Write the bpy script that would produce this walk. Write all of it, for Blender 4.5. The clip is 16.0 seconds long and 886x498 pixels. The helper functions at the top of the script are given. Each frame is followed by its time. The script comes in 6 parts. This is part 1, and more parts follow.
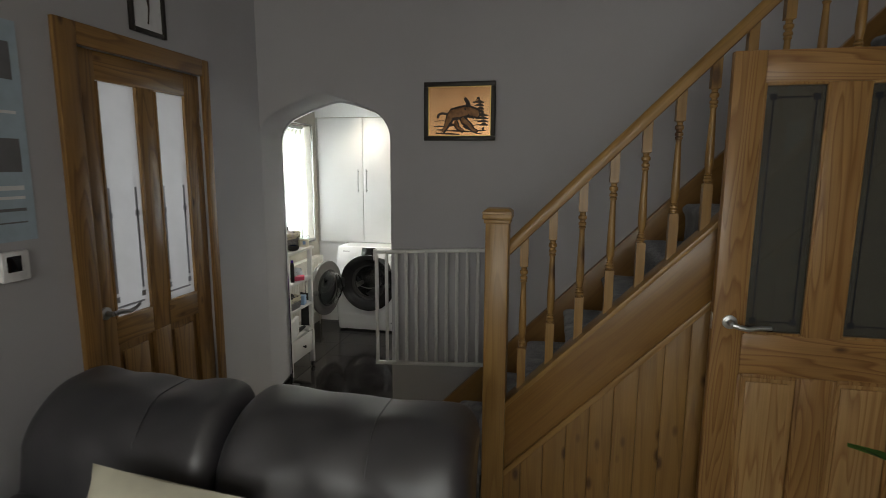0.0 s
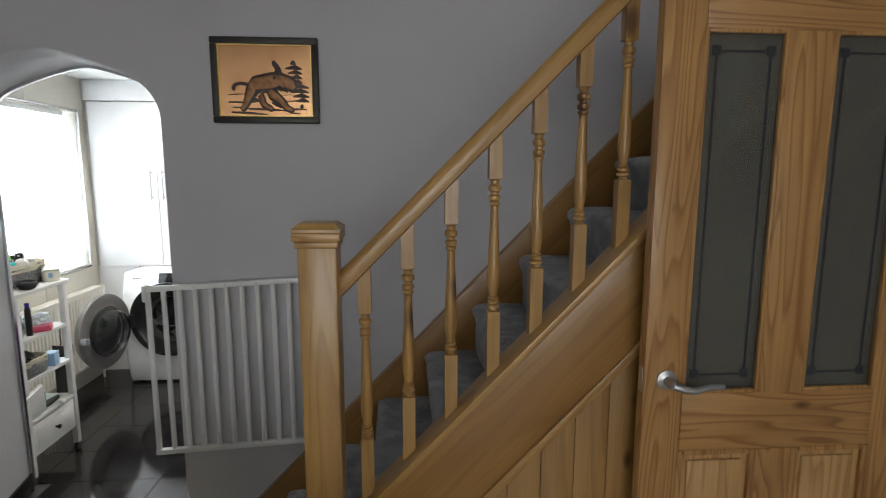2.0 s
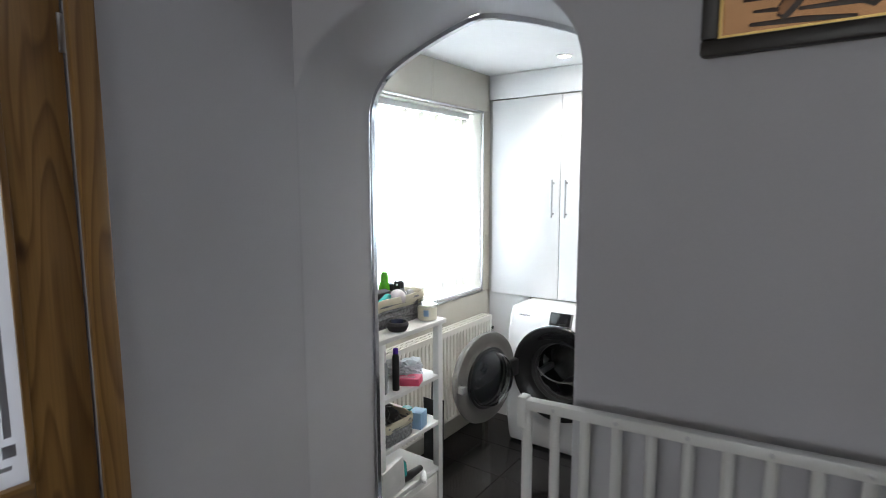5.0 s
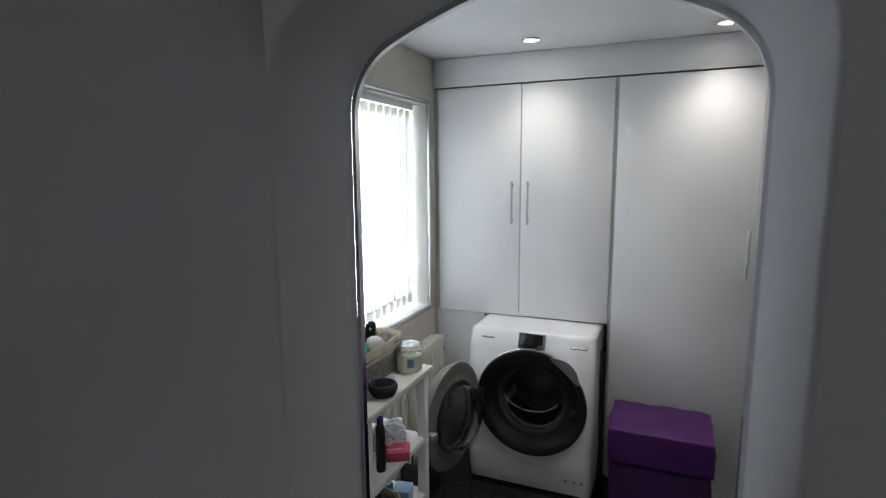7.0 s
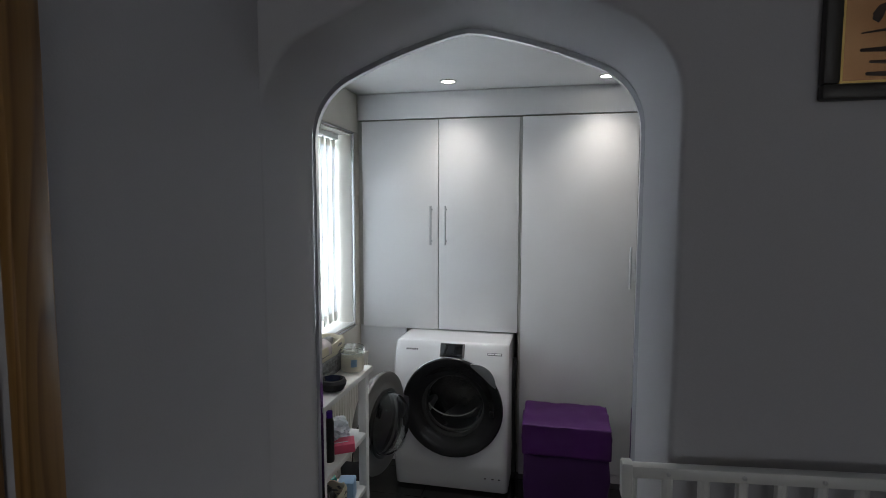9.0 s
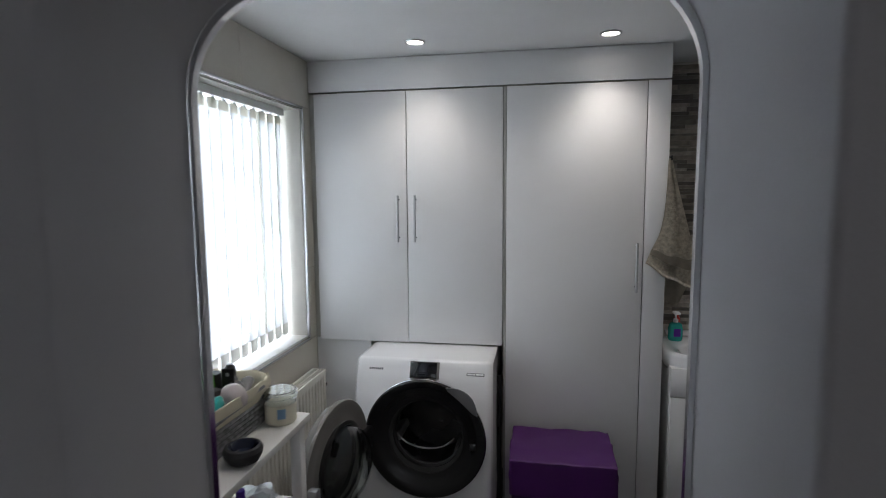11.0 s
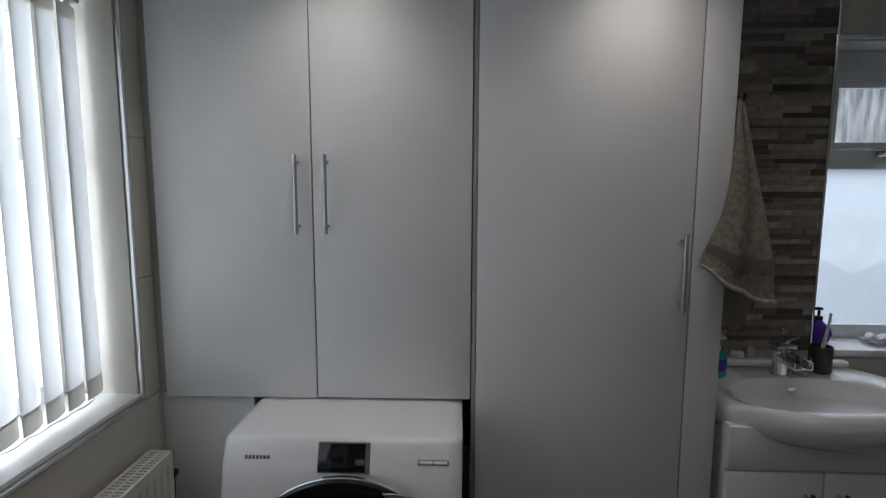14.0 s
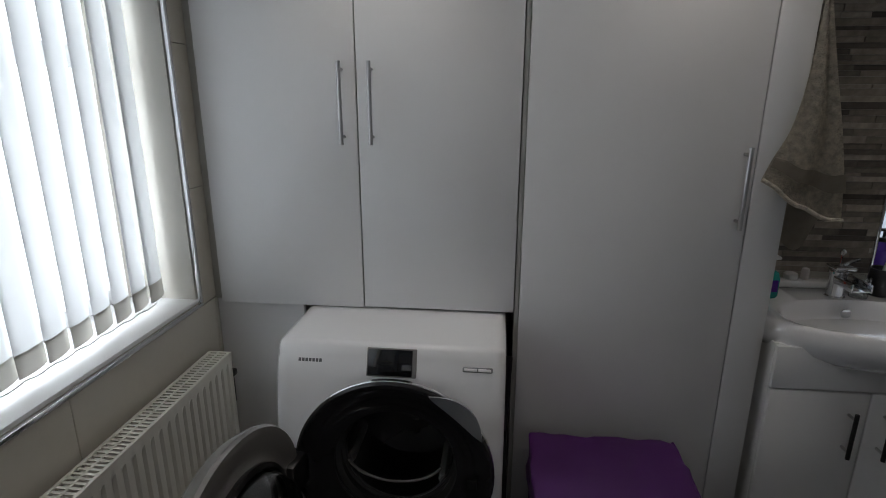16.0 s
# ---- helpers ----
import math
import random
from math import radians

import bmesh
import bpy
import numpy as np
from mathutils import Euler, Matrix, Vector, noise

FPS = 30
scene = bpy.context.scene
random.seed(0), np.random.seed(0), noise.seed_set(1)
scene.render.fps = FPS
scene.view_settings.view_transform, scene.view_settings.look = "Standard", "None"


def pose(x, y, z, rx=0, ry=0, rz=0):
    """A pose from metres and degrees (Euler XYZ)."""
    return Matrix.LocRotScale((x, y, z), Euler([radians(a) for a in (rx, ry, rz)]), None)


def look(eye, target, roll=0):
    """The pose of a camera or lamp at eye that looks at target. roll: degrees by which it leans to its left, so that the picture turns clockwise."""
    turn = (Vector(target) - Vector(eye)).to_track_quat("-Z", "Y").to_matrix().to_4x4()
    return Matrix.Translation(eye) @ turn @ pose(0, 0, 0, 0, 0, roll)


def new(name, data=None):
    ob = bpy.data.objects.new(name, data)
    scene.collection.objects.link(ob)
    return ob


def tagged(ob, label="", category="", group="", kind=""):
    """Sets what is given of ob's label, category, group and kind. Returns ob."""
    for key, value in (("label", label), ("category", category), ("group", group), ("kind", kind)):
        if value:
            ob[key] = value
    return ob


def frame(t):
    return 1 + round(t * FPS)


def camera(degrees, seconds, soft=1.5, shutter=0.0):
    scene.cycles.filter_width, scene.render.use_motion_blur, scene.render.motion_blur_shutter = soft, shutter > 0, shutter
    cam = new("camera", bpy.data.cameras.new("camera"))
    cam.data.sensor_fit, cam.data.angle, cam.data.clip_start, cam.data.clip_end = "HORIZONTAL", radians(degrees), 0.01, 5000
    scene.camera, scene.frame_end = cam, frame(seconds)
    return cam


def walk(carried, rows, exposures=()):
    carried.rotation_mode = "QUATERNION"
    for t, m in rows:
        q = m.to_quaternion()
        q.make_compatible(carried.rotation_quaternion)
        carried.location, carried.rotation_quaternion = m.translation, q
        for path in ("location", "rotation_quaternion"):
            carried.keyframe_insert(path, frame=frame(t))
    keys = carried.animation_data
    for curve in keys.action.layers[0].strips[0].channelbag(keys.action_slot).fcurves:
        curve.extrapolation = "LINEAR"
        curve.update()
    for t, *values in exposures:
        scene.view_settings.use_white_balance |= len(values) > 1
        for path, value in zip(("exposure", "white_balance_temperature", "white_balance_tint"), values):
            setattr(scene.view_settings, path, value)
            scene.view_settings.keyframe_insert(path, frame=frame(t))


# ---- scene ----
cam = camera(79.4, 16.0, soft=0.9, shutter=0.4)
PATH = [
    (0, (2.287, -5.021, 1.587), (1.895, -3.084, 1.28), 0.3),
    (0.5, (2.264, -4.8, 1.57), (1.943, -2.85, 1.262), 0.6),
    (1, (2.209, -4.589, 1.574), (2.164, -2.613, 1.272), 0.7),
    (1.5, (2.208, -4.45, 1.558), (2.329, -2.476, 1.262), 0.3),
    (2, (2.284, -4.178, 1.545), (2.437, -2.204, 1.257), 0.1),
    (2.5, (2.31, -3.955, 1.53), (2.462, -1.982, 1.236), 0.1),
    (3, (2.25, -3.651, 1.541), (2.282, -1.673, 1.247), -0.1),
    (3.5, (2.174, -3.445, 1.538), (1.89, -1.487, 1.247), -0.7),
    (4, (2.103, -3.226, 1.542), (1.287, -1.42, 1.27), -0.5),
    (4.5, (1.96, -3.093, 1.533), (0.834, -1.459, 1.283), -0.6),
    (4.7, (1.871, -3.05, 1.522), (0.714, -1.436, 1.281), -0.1),
    (6.8, (1.216, -2.691, 1.599), (0.362, -0.905, 1.314), -0.5),
    (7, (1.179, -2.746, 1.606), (0.412, -0.922, 1.318), -0.4),
    (7.5, (1.175, -2.912, 1.608), (0.566, -1.028, 1.324), -0.3),
    (8, (1.182, -3.016, 1.6), (0.707, -1.084, 1.399), -0.2),
    (8.2, (1.163, -3.027, 1.59), (0.712, -1.086, 1.421), -0.4),
    (10.3, (1.123, -2.845, 1.535), (0.736, -0.889, 1.372), 0.7),
    (10.5, (1.096, -2.786, 1.565), (0.712, -0.834, 1.363), -0.3),
    (11, (1.098, -2.508, 1.563), (0.741, -0.552, 1.354), -0.4),
    (11.5, (1.095, -2.335, 1.522), (0.775, -0.371, 1.322), -0.1),
    (12, (1.013, -2.115, 1.537), (0.785, -0.138, 1.33), -0.2),
    (12.5, (0.94, -1.992, 1.529), (0.821, -0.006, 1.332), 0.0),
    (13, (0.899, -1.842, 1.507), (0.807, 0.146, 1.309), -0.1),
    (13.5, (0.922, -1.66, 1.498), (0.842, 0.329, 1.302), -0.0),
    (14, (0.891, -1.533, 1.473), (0.829, 0.451, 1.229), 0.2),
    (14.5, (0.858, -1.535, 1.435), (0.784, 0.427, 1.057), 0.1),
    (15, (0.864, -1.548, 1.434), (0.721, 0.38, 0.923), -0.1),
    (15.5, (0.869, -1.555, 1.442), (0.689, 0.366, 0.916), -0.1),
    (16, (0.862, -1.52, 1.452), (0.671, 0.396, 0.913), 0.2),
]
walk(cam, [(t, look(eye, target, roll)) for t, eye, target, roll in PATH],
     [(0.0, 0.22, 7300, 8), (1.0, 0.62, 7000, 9), (1.6, 0.95, 6800, 10), (2.5, 1.15, 6600, 10), (3.5, 1.35, 6500, 11), (4.7, 0.95, 6450, 11), (6.8, -0.3, 6450, 12), (7.4, -0.52, 6450, 12), (8.2, -0.66, 6400, 12), (10.3, -0.58, 6400, 12),
      (11.0, -0.69, 6450, 14), (11.6, -0.88, 6450, 14), (12.5, -1.17, 6450, 14), (13.3, -1.45, 6450, 14), (14.5, -1.48, 6600, 14), (16.0, -1.44, 6650, 14)])

# ---- world and lights ----
W = bpy.data.worlds.new("sky")
scene.world = W
W.use_nodes = True
_nt = W.node_tree
_sky = _nt.nodes.new("ShaderNodeTexSky")
_sky.sky_type, _sky.sun_disc = "NISHITA", False
_sky.sun_elevation, _sky.sun_rotation = radians(38), radians(250)
_nt.links.new(_sky.outputs[0], _nt.nodes["Background"].inputs[0])
_nt.nodes["Background"].inputs[1].default_value = 0.1


def area_lamp(name, eye, target, w, h, power, color):
    d = bpy.data.lights.new(name, "AREA")
    d.shape, d.size, d.size_y, d.energy, d.color = "RECTANGLE", w, h, power, color
    ob = new(name, d)
    ob.matrix_world = look(eye, target)
    return ob


def spot_lamp(name, x, y, z, power, color=(1.0, 0.95, 0.86)):
    d = bpy.data.lights.new(name, "SPOT")
    d.energy, d.color, d.spot_size, d.spot_blend, d.shadow_soft_size = power, color, radians(120), 1.0, 0.04
    ob = new(name, d)
    ob.matrix_world = look((x, y, z), (x, y + 0.001, 0))
    return ob


SPOTS = [(0.566, -0.222), (1.370, -0.185), (0.55, -1.08), (1.335, -1.15), (2.15, -0.2)]
DAY = (0.86, 0.94, 1.0)
area_lamp("utility_window_daylight", (-0.72, -0.62, 1.42), (1, -0.62, 1.4), 2.7, 1.9, 275, DAY)
area_lamp("bathroom_window_daylight", (2.42, 1.25, 1.6), (2.42, 0, 1.15), 1.1, 1.5, 62, DAY)
area_lamp("bay_window_daylight", (2.1, -7.35, 1.6), (2.1, -3, 1.3), 2.4, 1.5, 17.5, (0.97, 0.98, 1.0))
area_lamp("hall_daylight", (-0.55, -2.95, 1.5), (0.5, -2.95, 1.3), 0.9, 1.3, 5.4, (0.9, 0.95, 1.0))
# added fill high in the closed stairwell, with no window behind it
area_lamp("landing_fill", (3.6, -2.45, 4.5), (3.0, -2.3, 1.5), 0.8, 0.6, 3.8, (0.9, 0.94, 1.0))
for _x, _y in SPOTS:
    spot_lamp("downlight_beam", _x, _y, 2.185, 14.5)

# ---- materials ----


class Nodes:
    """A small builder of node materials."""

    def __init__(self, name):
        self.m = bpy.data.materials.new(name)
        self.m.use_nodes = True
        self.t = self.m.node_tree
        self.b = self.t.nodes["Principled BSDF"]

    def n(self, kind, **inputs):
        node = self.t.nodes.new("ShaderNode" + kind)
        for k, v in inputs.items():
            node.inputs[k.replace("_", " ")].default_value = v
        return node

    def link(self, a, b):
        self.t.links.new(a, b)

    def coords(self, scale=(1, 1, 1), rot=(0, 0, 0)):
        c, m = self.n("TexCoord"), self.n("Mapping")
        m.inputs["Scale"].default_value = scale
        m.inputs["Rotation"].default_value = [radians(a) for a in rot]
        self.link(c.outputs["Object"], m.inputs[0])
        return m.outputs[0]

    def ramp(self, fac, stops):
        r = self.n("ValToRGB")
        el = r.color_ramp.elements
        while len(el) < len(stops):
            el.new(0.5)
        for e, (p, c) in zip(el, stops):
            e.position, e.color = p, (*c, 1)
        self.link(fac, r.inputs[0])
        return r.outputs[0]

    def mix(self, fac, a, b, kind="MIX"):
        x = self.n("Mix")
        x.data_type, x.blend_type = "RGBA", kind
        for s, v in ((0, fac), (6, a), (7, b)):
            if isinstance(v, (int, float)):
                x.inputs[s].default_value = v
            elif isinstance(v, tuple):
                x.inputs[s].default_value = (*v, 1)
            else:
                self.link(v, x.inputs[s])
        return x.outputs[2]

    def bump(self, height, strength, distance=0.002):
        b = self.n("Bump", Strength=strength, Distance=distance)
        self.link(height, b.inputs["Height"])
        self.link(b.outputs[0], self.b.inputs["Normal"])


def surface(name, base, rough=0.5, metal=0.0, vary=0.12, scale=3.0, fine=60.0, bump=0.1, coat=0.0, spec=0.5, rnd=0.0, depth=0.002, coat_rough=0.04):
    """A surface with soft large stains and fine grain; rnd: how far pieces differ from one another."""
    k = Nodes(name)
    co = k.coords()
    big, small = k.n("TexNoise", Scale=scale, Detail=4.0), k.n("TexNoise", Scale=fine, Detail=3.0)
    k.link(co, big.inputs[0]), k.link(co, small.inputs[0])
    dark = tuple(c * (1 - vary) for c in base)
    light = tuple(min(1, c * (1 + vary)) for c in base)
    col = k.ramp(big.outputs[0], [(0.3, dark), (0.7, light)])
    col = k.mix(0.5 * vary, col, k.ramp(small.outputs[0], [(0.35, (0.3,) * 3), (0.65, (1,) * 3)]), "MULTIPLY")
    if rnd:
        o = k.n("ObjectInfo")
        col = k.mix(1.0, col, k.ramp(o.outputs["Random"], [(0, (1 - rnd,) * 3), (1, (1, 1, 1))]), "MULTIPLY")
    k.link(col, k.b.inputs["Base Color"])
    r = k.n("MapRange")
    r.inputs[3].default_value, r.inputs[4].default_value = max(0.02, rough - 0.08), min(1, rough + 0.08)
    k.link(big.outputs[0], r.inputs[0]), k.link(r.outputs[0], k.b.inputs["Roughness"])
    k.b.inputs["Metallic"].default_value = metal
    k.b.inputs["Coat Weight"].default_value = coat
    k.b.inputs["Coat Roughness"].default_value = coat_rough
    k.b.inputs["Specular IOR Level"].default_value = spec
    if bump:
        k.bump(small.outputs[0], bump, depth)
    return k.m


def pine(name, axis="z", light=(0.44, 0.262, 0.085), dark=(0.3, 0.155, 0.044), rough=0.38, rot=None, knots=1.0, rings_n=11.0, many=1.0):
    """Varnished pine with the grain along one axis, growth rings and a few knots."""
    k = Nodes(name)
    long, wide = 1.1, 12.0
    sc = {"x": (long, wide, wide), "y": (wide, long, wide), "z": (wide, wide, long)}[axis]
    c, m0, m = k.n("TexCoord"), k.n("Mapping"), k.n("Mapping")
    if rot:
        m0.inputs["Rotation"].default_value = [radians(a) for a in rot]
    o = k.n("ObjectInfo")
    shift = k.n("VectorMath")
    shift.operation = "MULTIPLY_ADD"
    shift.inputs[1].default_value = (7, 7, 7)
    k.link(c.outputs["Object"], m0.inputs[0])
    k.link(o.outputs["Random"], shift.inputs[0]), k.link(m0.outputs[0], shift.inputs[2])
    m.inputs["Scale"].default_value = sc
    k.link(shift.outputs[0], m.inputs[0])
    warp = k.n("TexNoise", Scale=0.8, Detail=1.5)
    k.link(m.outputs[0], warp.inputs[0])
    rings = k.n("Math")
    rings.operation = "MULTIPLY"
    rings.inputs[1].default_value = rings_n
    k.link(warp.outputs[0], rings.inputs[0])
    frac = k.n("Math")
    frac.operation = "FRACT"
    k.link(rings.outputs[0], frac.inputs[0])
    col = k.ramp(frac.outputs[0], [(0.0, light), (0.5, tuple(a * 0.8 + b * 0.2 for a, b in zip(light, dark))), (0.86, dark), (1.0, light)])
    m2 = k.n("Mapping")
    m2.inputs["Scale"].default_value = [s * (14 if s > 2 else 3) for s in sc]
    k.link(shift.outputs[0], m2.inputs[0])
    grain = k.n("TexNoise", Scale=1.0, Detail=3.0)
    k.link(m2.outputs[0], grain.inputs[0])
    col = k.mix(0.35, col, k.ramp(grain.outputs[0], [(0.3, (0.55,) * 3), (0.6, (1,) * 3)]), "MULTIPLY")
    m3 = k.n("Mapping")
    m3.inputs["Scale"].default_value = [many * s * (0.55 if s > 2 else 2.6) for s in sc]
    k.link(shift.outputs[0], m3.inputs[0])
    vor = k.n("TexVoronoi", Scale=1.0)
    k.link(m3.outputs[0], vor.inputs[0])
    knot = k.ramp(vor.outputs["Distance"], [(0.05 * knots, (0.16, 0.09, 0.06)), (0.12 * knots + 0.001, (1, 1, 1))])
    col = k.mix(0.85, col, knot, "MULTIPLY")
    blot = k.n("TexNoise", Scale=2.5, Detail=2.0)
    k.link(m0.outputs[0], blot.inputs[0])
    col = k.mix(0.5, col, k.ramp(blot.outputs[0], [(0.35, (0.72, 0.68, 0.62)), (0.65, (1, 1, 1))]), "MULTIPLY")
    k.link(col, k.b.inputs["Base Color"])
    k.b.inputs["Roughness"].default_value = rough
    k.b.inputs["Coat Weight"].default_value = 0.25
    k.b.inputs["Coat Roughness"].default_value = 0.18
    k.bump(grain.outputs[0], 0.12, 0.001)
    return k.m


def clear_glass(name, tint=(0.95, 0.98, 0.97), rough=0.0, clear=1.0):
    k = Nodes(name)
    k.b.inputs["Base Color"].default_value = (*tint, 1)
    k.b.inputs["Transmission Weight"].default_value = clear
    k.b.inputs["Roughness"].default_value = rough
    k.b.inputs["IOR"].default_value = 1.45
    return k.m


def translucent(name, tint, share=0.5, rough=0.6, streak=0.0, vary=0.05):
    """Thin stuff through which light glows: blind fabric, frosted panes."""
    k = Nodes(name)
    co = k.coords((40, 40, 6) if streak else (8, 8, 8))
    nz = k.n("TexNoise", Scale=1.0, Detail=3.0)
    k.link(co, nz.inputs[0])
    col = k.ramp(nz.outputs[0], [(0.35, tuple(c * (1 - max(vary, streak)) for c in tint)), (0.62, tint)])
    k.link(col, k.b.inputs["Base Color"])
    k.b.inputs["Roughness"].default_value = rough
    t = k.n("BsdfTranslucent")
    k.link(col, t.inputs[0])
    s = k.n("MixShader")
    s.inputs[0].default_value = share
    k.link(k.b.outputs[0], s.inputs[1]), k.link(t.outputs[0], s.inputs[2])
    k.link(s.outputs[0], k.t.nodes["Material Output"].inputs[0])
    k.bump(nz.outputs[0], 0.15, 0.001)
    return k.m


def glow(name, color, strength):
    k = Nodes(name)
    k.b.inputs["Base Color"].default_value = (*color, 1)
    k.b.inputs["Emission Color"].default_value = (*color, 1)
    k.b.inputs["Emission Strength"].default_value = strength
    return k.m


def carpet_mat():
    k = Nodes("grey_carpet")
    co = k.coords()
    a, b = k.n("TexNoise", Scale=16.0, Detail=6.0, Roughness=0.65), k.n("TexNoise", Scale=300.0, Detail=2.0)
    k.link(co, a.inputs[0]), k.link(co, b.inputs[0])
    col = k.ramp(a.outputs[0], [(0.3, (0.085, 0.09, 0.104)), (0.48, (0.18, 0.187, 0.208)), (0.66, (0.36, 0.37, 0.39))])
    col = k.mix(0.7, col, k.ramp(b.outputs[0], [(0.3, (0.35,) * 3), (0.65, (1,) * 3)]), "MULTIPLY")
    k.link(col, k.b.inputs["Base Color"])
    k.b.inputs["Roughness"].default_value = 0.95
    k.b.inputs["Sheen Weight"].default_value = 0.5
    k.bump(b.outputs[0], 1.0, 0.006)
    return k.m


def leather_mat():
    k = Nodes("dark_leather")
    co = k.coords()
    a, v = k.n("TexNoise", Scale=5.0, Detail=3.0), k.n("TexVoronoi", Scale=260.0)
    v.feature = "DISTANCE_TO_EDGE"
    k.link(co, a.inputs[0]), k.link(co, v.inputs[0])
    k.link(k.ramp(a.outputs[0], [(0.3, (0.024, 0.0225, 0.0265)), (0.7, (0.04, 0.037, 0.043))]), k.b.inputs["Base Color"])
    k.link(k.ramp(a.outputs[0], [(0.3, (0.34,) * 3), (0.7, (0.46,) * 3)]), k.b.inputs["Roughness"])
    k.b.inputs["Specular IOR Level"].default_value = 1.0
    k.b.inputs["Coat Weight"].default_value = 0.45
    k.b.inputs["Coat Roughness"].default_value = 0.4
    k.bump(v.outputs[0], 0.25, 0.001)
    return k.m


def copper_picture_mat():
    k = Nodes("engraved_copper")
    co = k.coords()
    g = k.n("TexNoise", Scale=6.0, Detail=4.0)
    k.link(co, g.inputs[0])
    k.link(k.ramp(g.outputs[0], [(0.3, (0.5, 0.25, 0.12)), (0.7, (0.72, 0.42, 0.22))]), k.b.inputs["Base Color"])
    k.b.inputs["Metallic"].default_value = 1.0
    k.b.inputs["Roughness"].default_value = 0.26
    k.b.inputs["Anisotropic"].default_value = 0.6
    return k.m


def wicker_mat():
    k = Nodes("grey_wicker")
    co = k.coords()
    g = k.n("TexNoise", Scale=90.0, Detail=3.0)
    k.link(co, g.inputs[0])
    k.link(k.ramp(g.outputs[0], [(0.3, (0.1, 0.1, 0.105)), (0.7, (0.3, 0.3, 0.31))]), k.b.inputs["Base Color"])
    k.b.inputs["Roughness"].default_value = 0.7
    return k.m


WALL = surface("grey_wall_paint", (0.46, 0.455, 0.475), 0.75, vary=0.05, scale=1.2, fine=240, bump=0.12)
CEIL = surface("white_ceiling_paint", (0.78, 0.78, 0.78), 0.8, vary=0.03, bump=0.08)
CREAM_TILE_WALL = surface("cream_gloss_wall_tile", (0.58, 0.555, 0.49), 0.12, vary=0.04, bump=0.0, rnd=0.05)
REVEAL = surface("pale_reveal_lining", (0.5, 0.485, 0.44), 0.22, vary=0.03, bump=0.0)
GROUT = surface("pale_grout", (0.5, 0.48, 0.43), 0.8, vary=0.1)
CREAM_FLOOR = surface("polished_cream_floor_tile", (0.6, 0.56, 0.43), 0.1, vary=0.07, scale=5, bump=0.0, rnd=0.06)
BLACK_FLOOR = surface("polished_black_floor_tile", (0.018, 0.017, 0.018), 0.1, vary=0.4, scale=4, fine=180, bump=0.0, rnd=0.3)
DARK_GROUT = surface("dark_grout", (0.05, 0.05, 0.05), 0.8)
GLOSS_WHITE = surface("gloss_white_cabinet", (0.77, 0.77, 0.775), 0.42, vary=0.015, bump=0.0, coat=0.42, spec=0.1, coat_rough=0.012)
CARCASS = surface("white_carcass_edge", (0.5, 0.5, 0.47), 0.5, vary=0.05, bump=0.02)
UPVC = surface("white_window_plastic", (0.8, 0.81, 0.82), 0.25, vary=0.02, bump=0.0)
APPLIANCE = surface("white_appliance_enamel", (0.8, 0.8, 0.81), 0.2, vary=0.01, bump=0.0, coat=0.4)
RAD_WHITE = surface("cream_radiator_enamel", (0.74, 0.72, 0.66), 0.3, vary=0.03, bump=0.0)
TROLLEY = surface("white_painted_wood", (0.74, 0.735, 0.72), 0.4, vary=0.04, bump=0.05)
CERAMIC = surface("white_ceramic", (0.86, 0.86, 0.875), 0.09, vary=0.01, bump=0.0, coat=1.0, spec=0.9)
CHROME = surface("chrome", (0.75, 0.76, 0.78), 0.12, metal=1.0, vary=0.02, bump=0.0)
STEEL = surface("brushed_steel", (0.55, 0.55, 0.56), 0.3, metal=1.0, vary=0.05, bump=0.02)
BLACK = surface("black_plastic", (0.014, 0.014, 0.015), 0.3, vary=0.1, bump=0.02)
DARK_RING = surface("dark_grey_door_ring", (0.016, 0.016, 0.017), 0.2, vary=0.05, bump=0.0)
GREY_PLASTIC = surface("grey_plastic", (0.17, 0.165, 0.16), 0.35, vary=0.04, bump=0.02)
SILVER = surface("silver_plastic", (0.42, 0.43, 0.44), 0.25, metal=0.6, vary=0.03, bump=0.0)
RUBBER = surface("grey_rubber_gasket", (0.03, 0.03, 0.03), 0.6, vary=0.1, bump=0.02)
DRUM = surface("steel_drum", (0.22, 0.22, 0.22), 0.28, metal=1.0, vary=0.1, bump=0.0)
SCREEN = surface("black_display_glass", (0.008, 0.009, 0.011), 0.06, vary=0.0, bump=0.0)
INK = surface("grey_print", (0.12, 0.12, 0.13), 0.5, vary=0.0, bump=0.0)
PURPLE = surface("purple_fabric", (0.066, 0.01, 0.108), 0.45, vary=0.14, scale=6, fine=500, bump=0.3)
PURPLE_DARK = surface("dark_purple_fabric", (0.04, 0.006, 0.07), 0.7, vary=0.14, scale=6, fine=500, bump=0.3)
TOWEL = surface("taupe_terry_cloth", (0.53, 0.48, 0.395), 0.95, vary=0.26, scale=70, fine=230, bump=1.0, depth=0.006)
# woven band; its dark tone is also the painted shade of the fold behind
TOWEL_BAND_AND_SHADE = surface("taupe_band_and_shaded_fold", (0.3, 0.27, 0.22), 0.9, vary=0.1, scale=40, fine=900, bump=0.3)
MOSAIC = surface("brown_split_tile", (0.37, 0.325, 0.275), 0.35, vary=0.3, scale=25, fine=120, bump=0.2, rnd=0.84)
LEATHER = leather_mat()
CUSHION = surface("cream_cushion_cloth", (0.8, 0.76, 0.6), 0.85, vary=0.06, scale=12, fine=500, bump=0.4)
CARPET = carpet_mat()
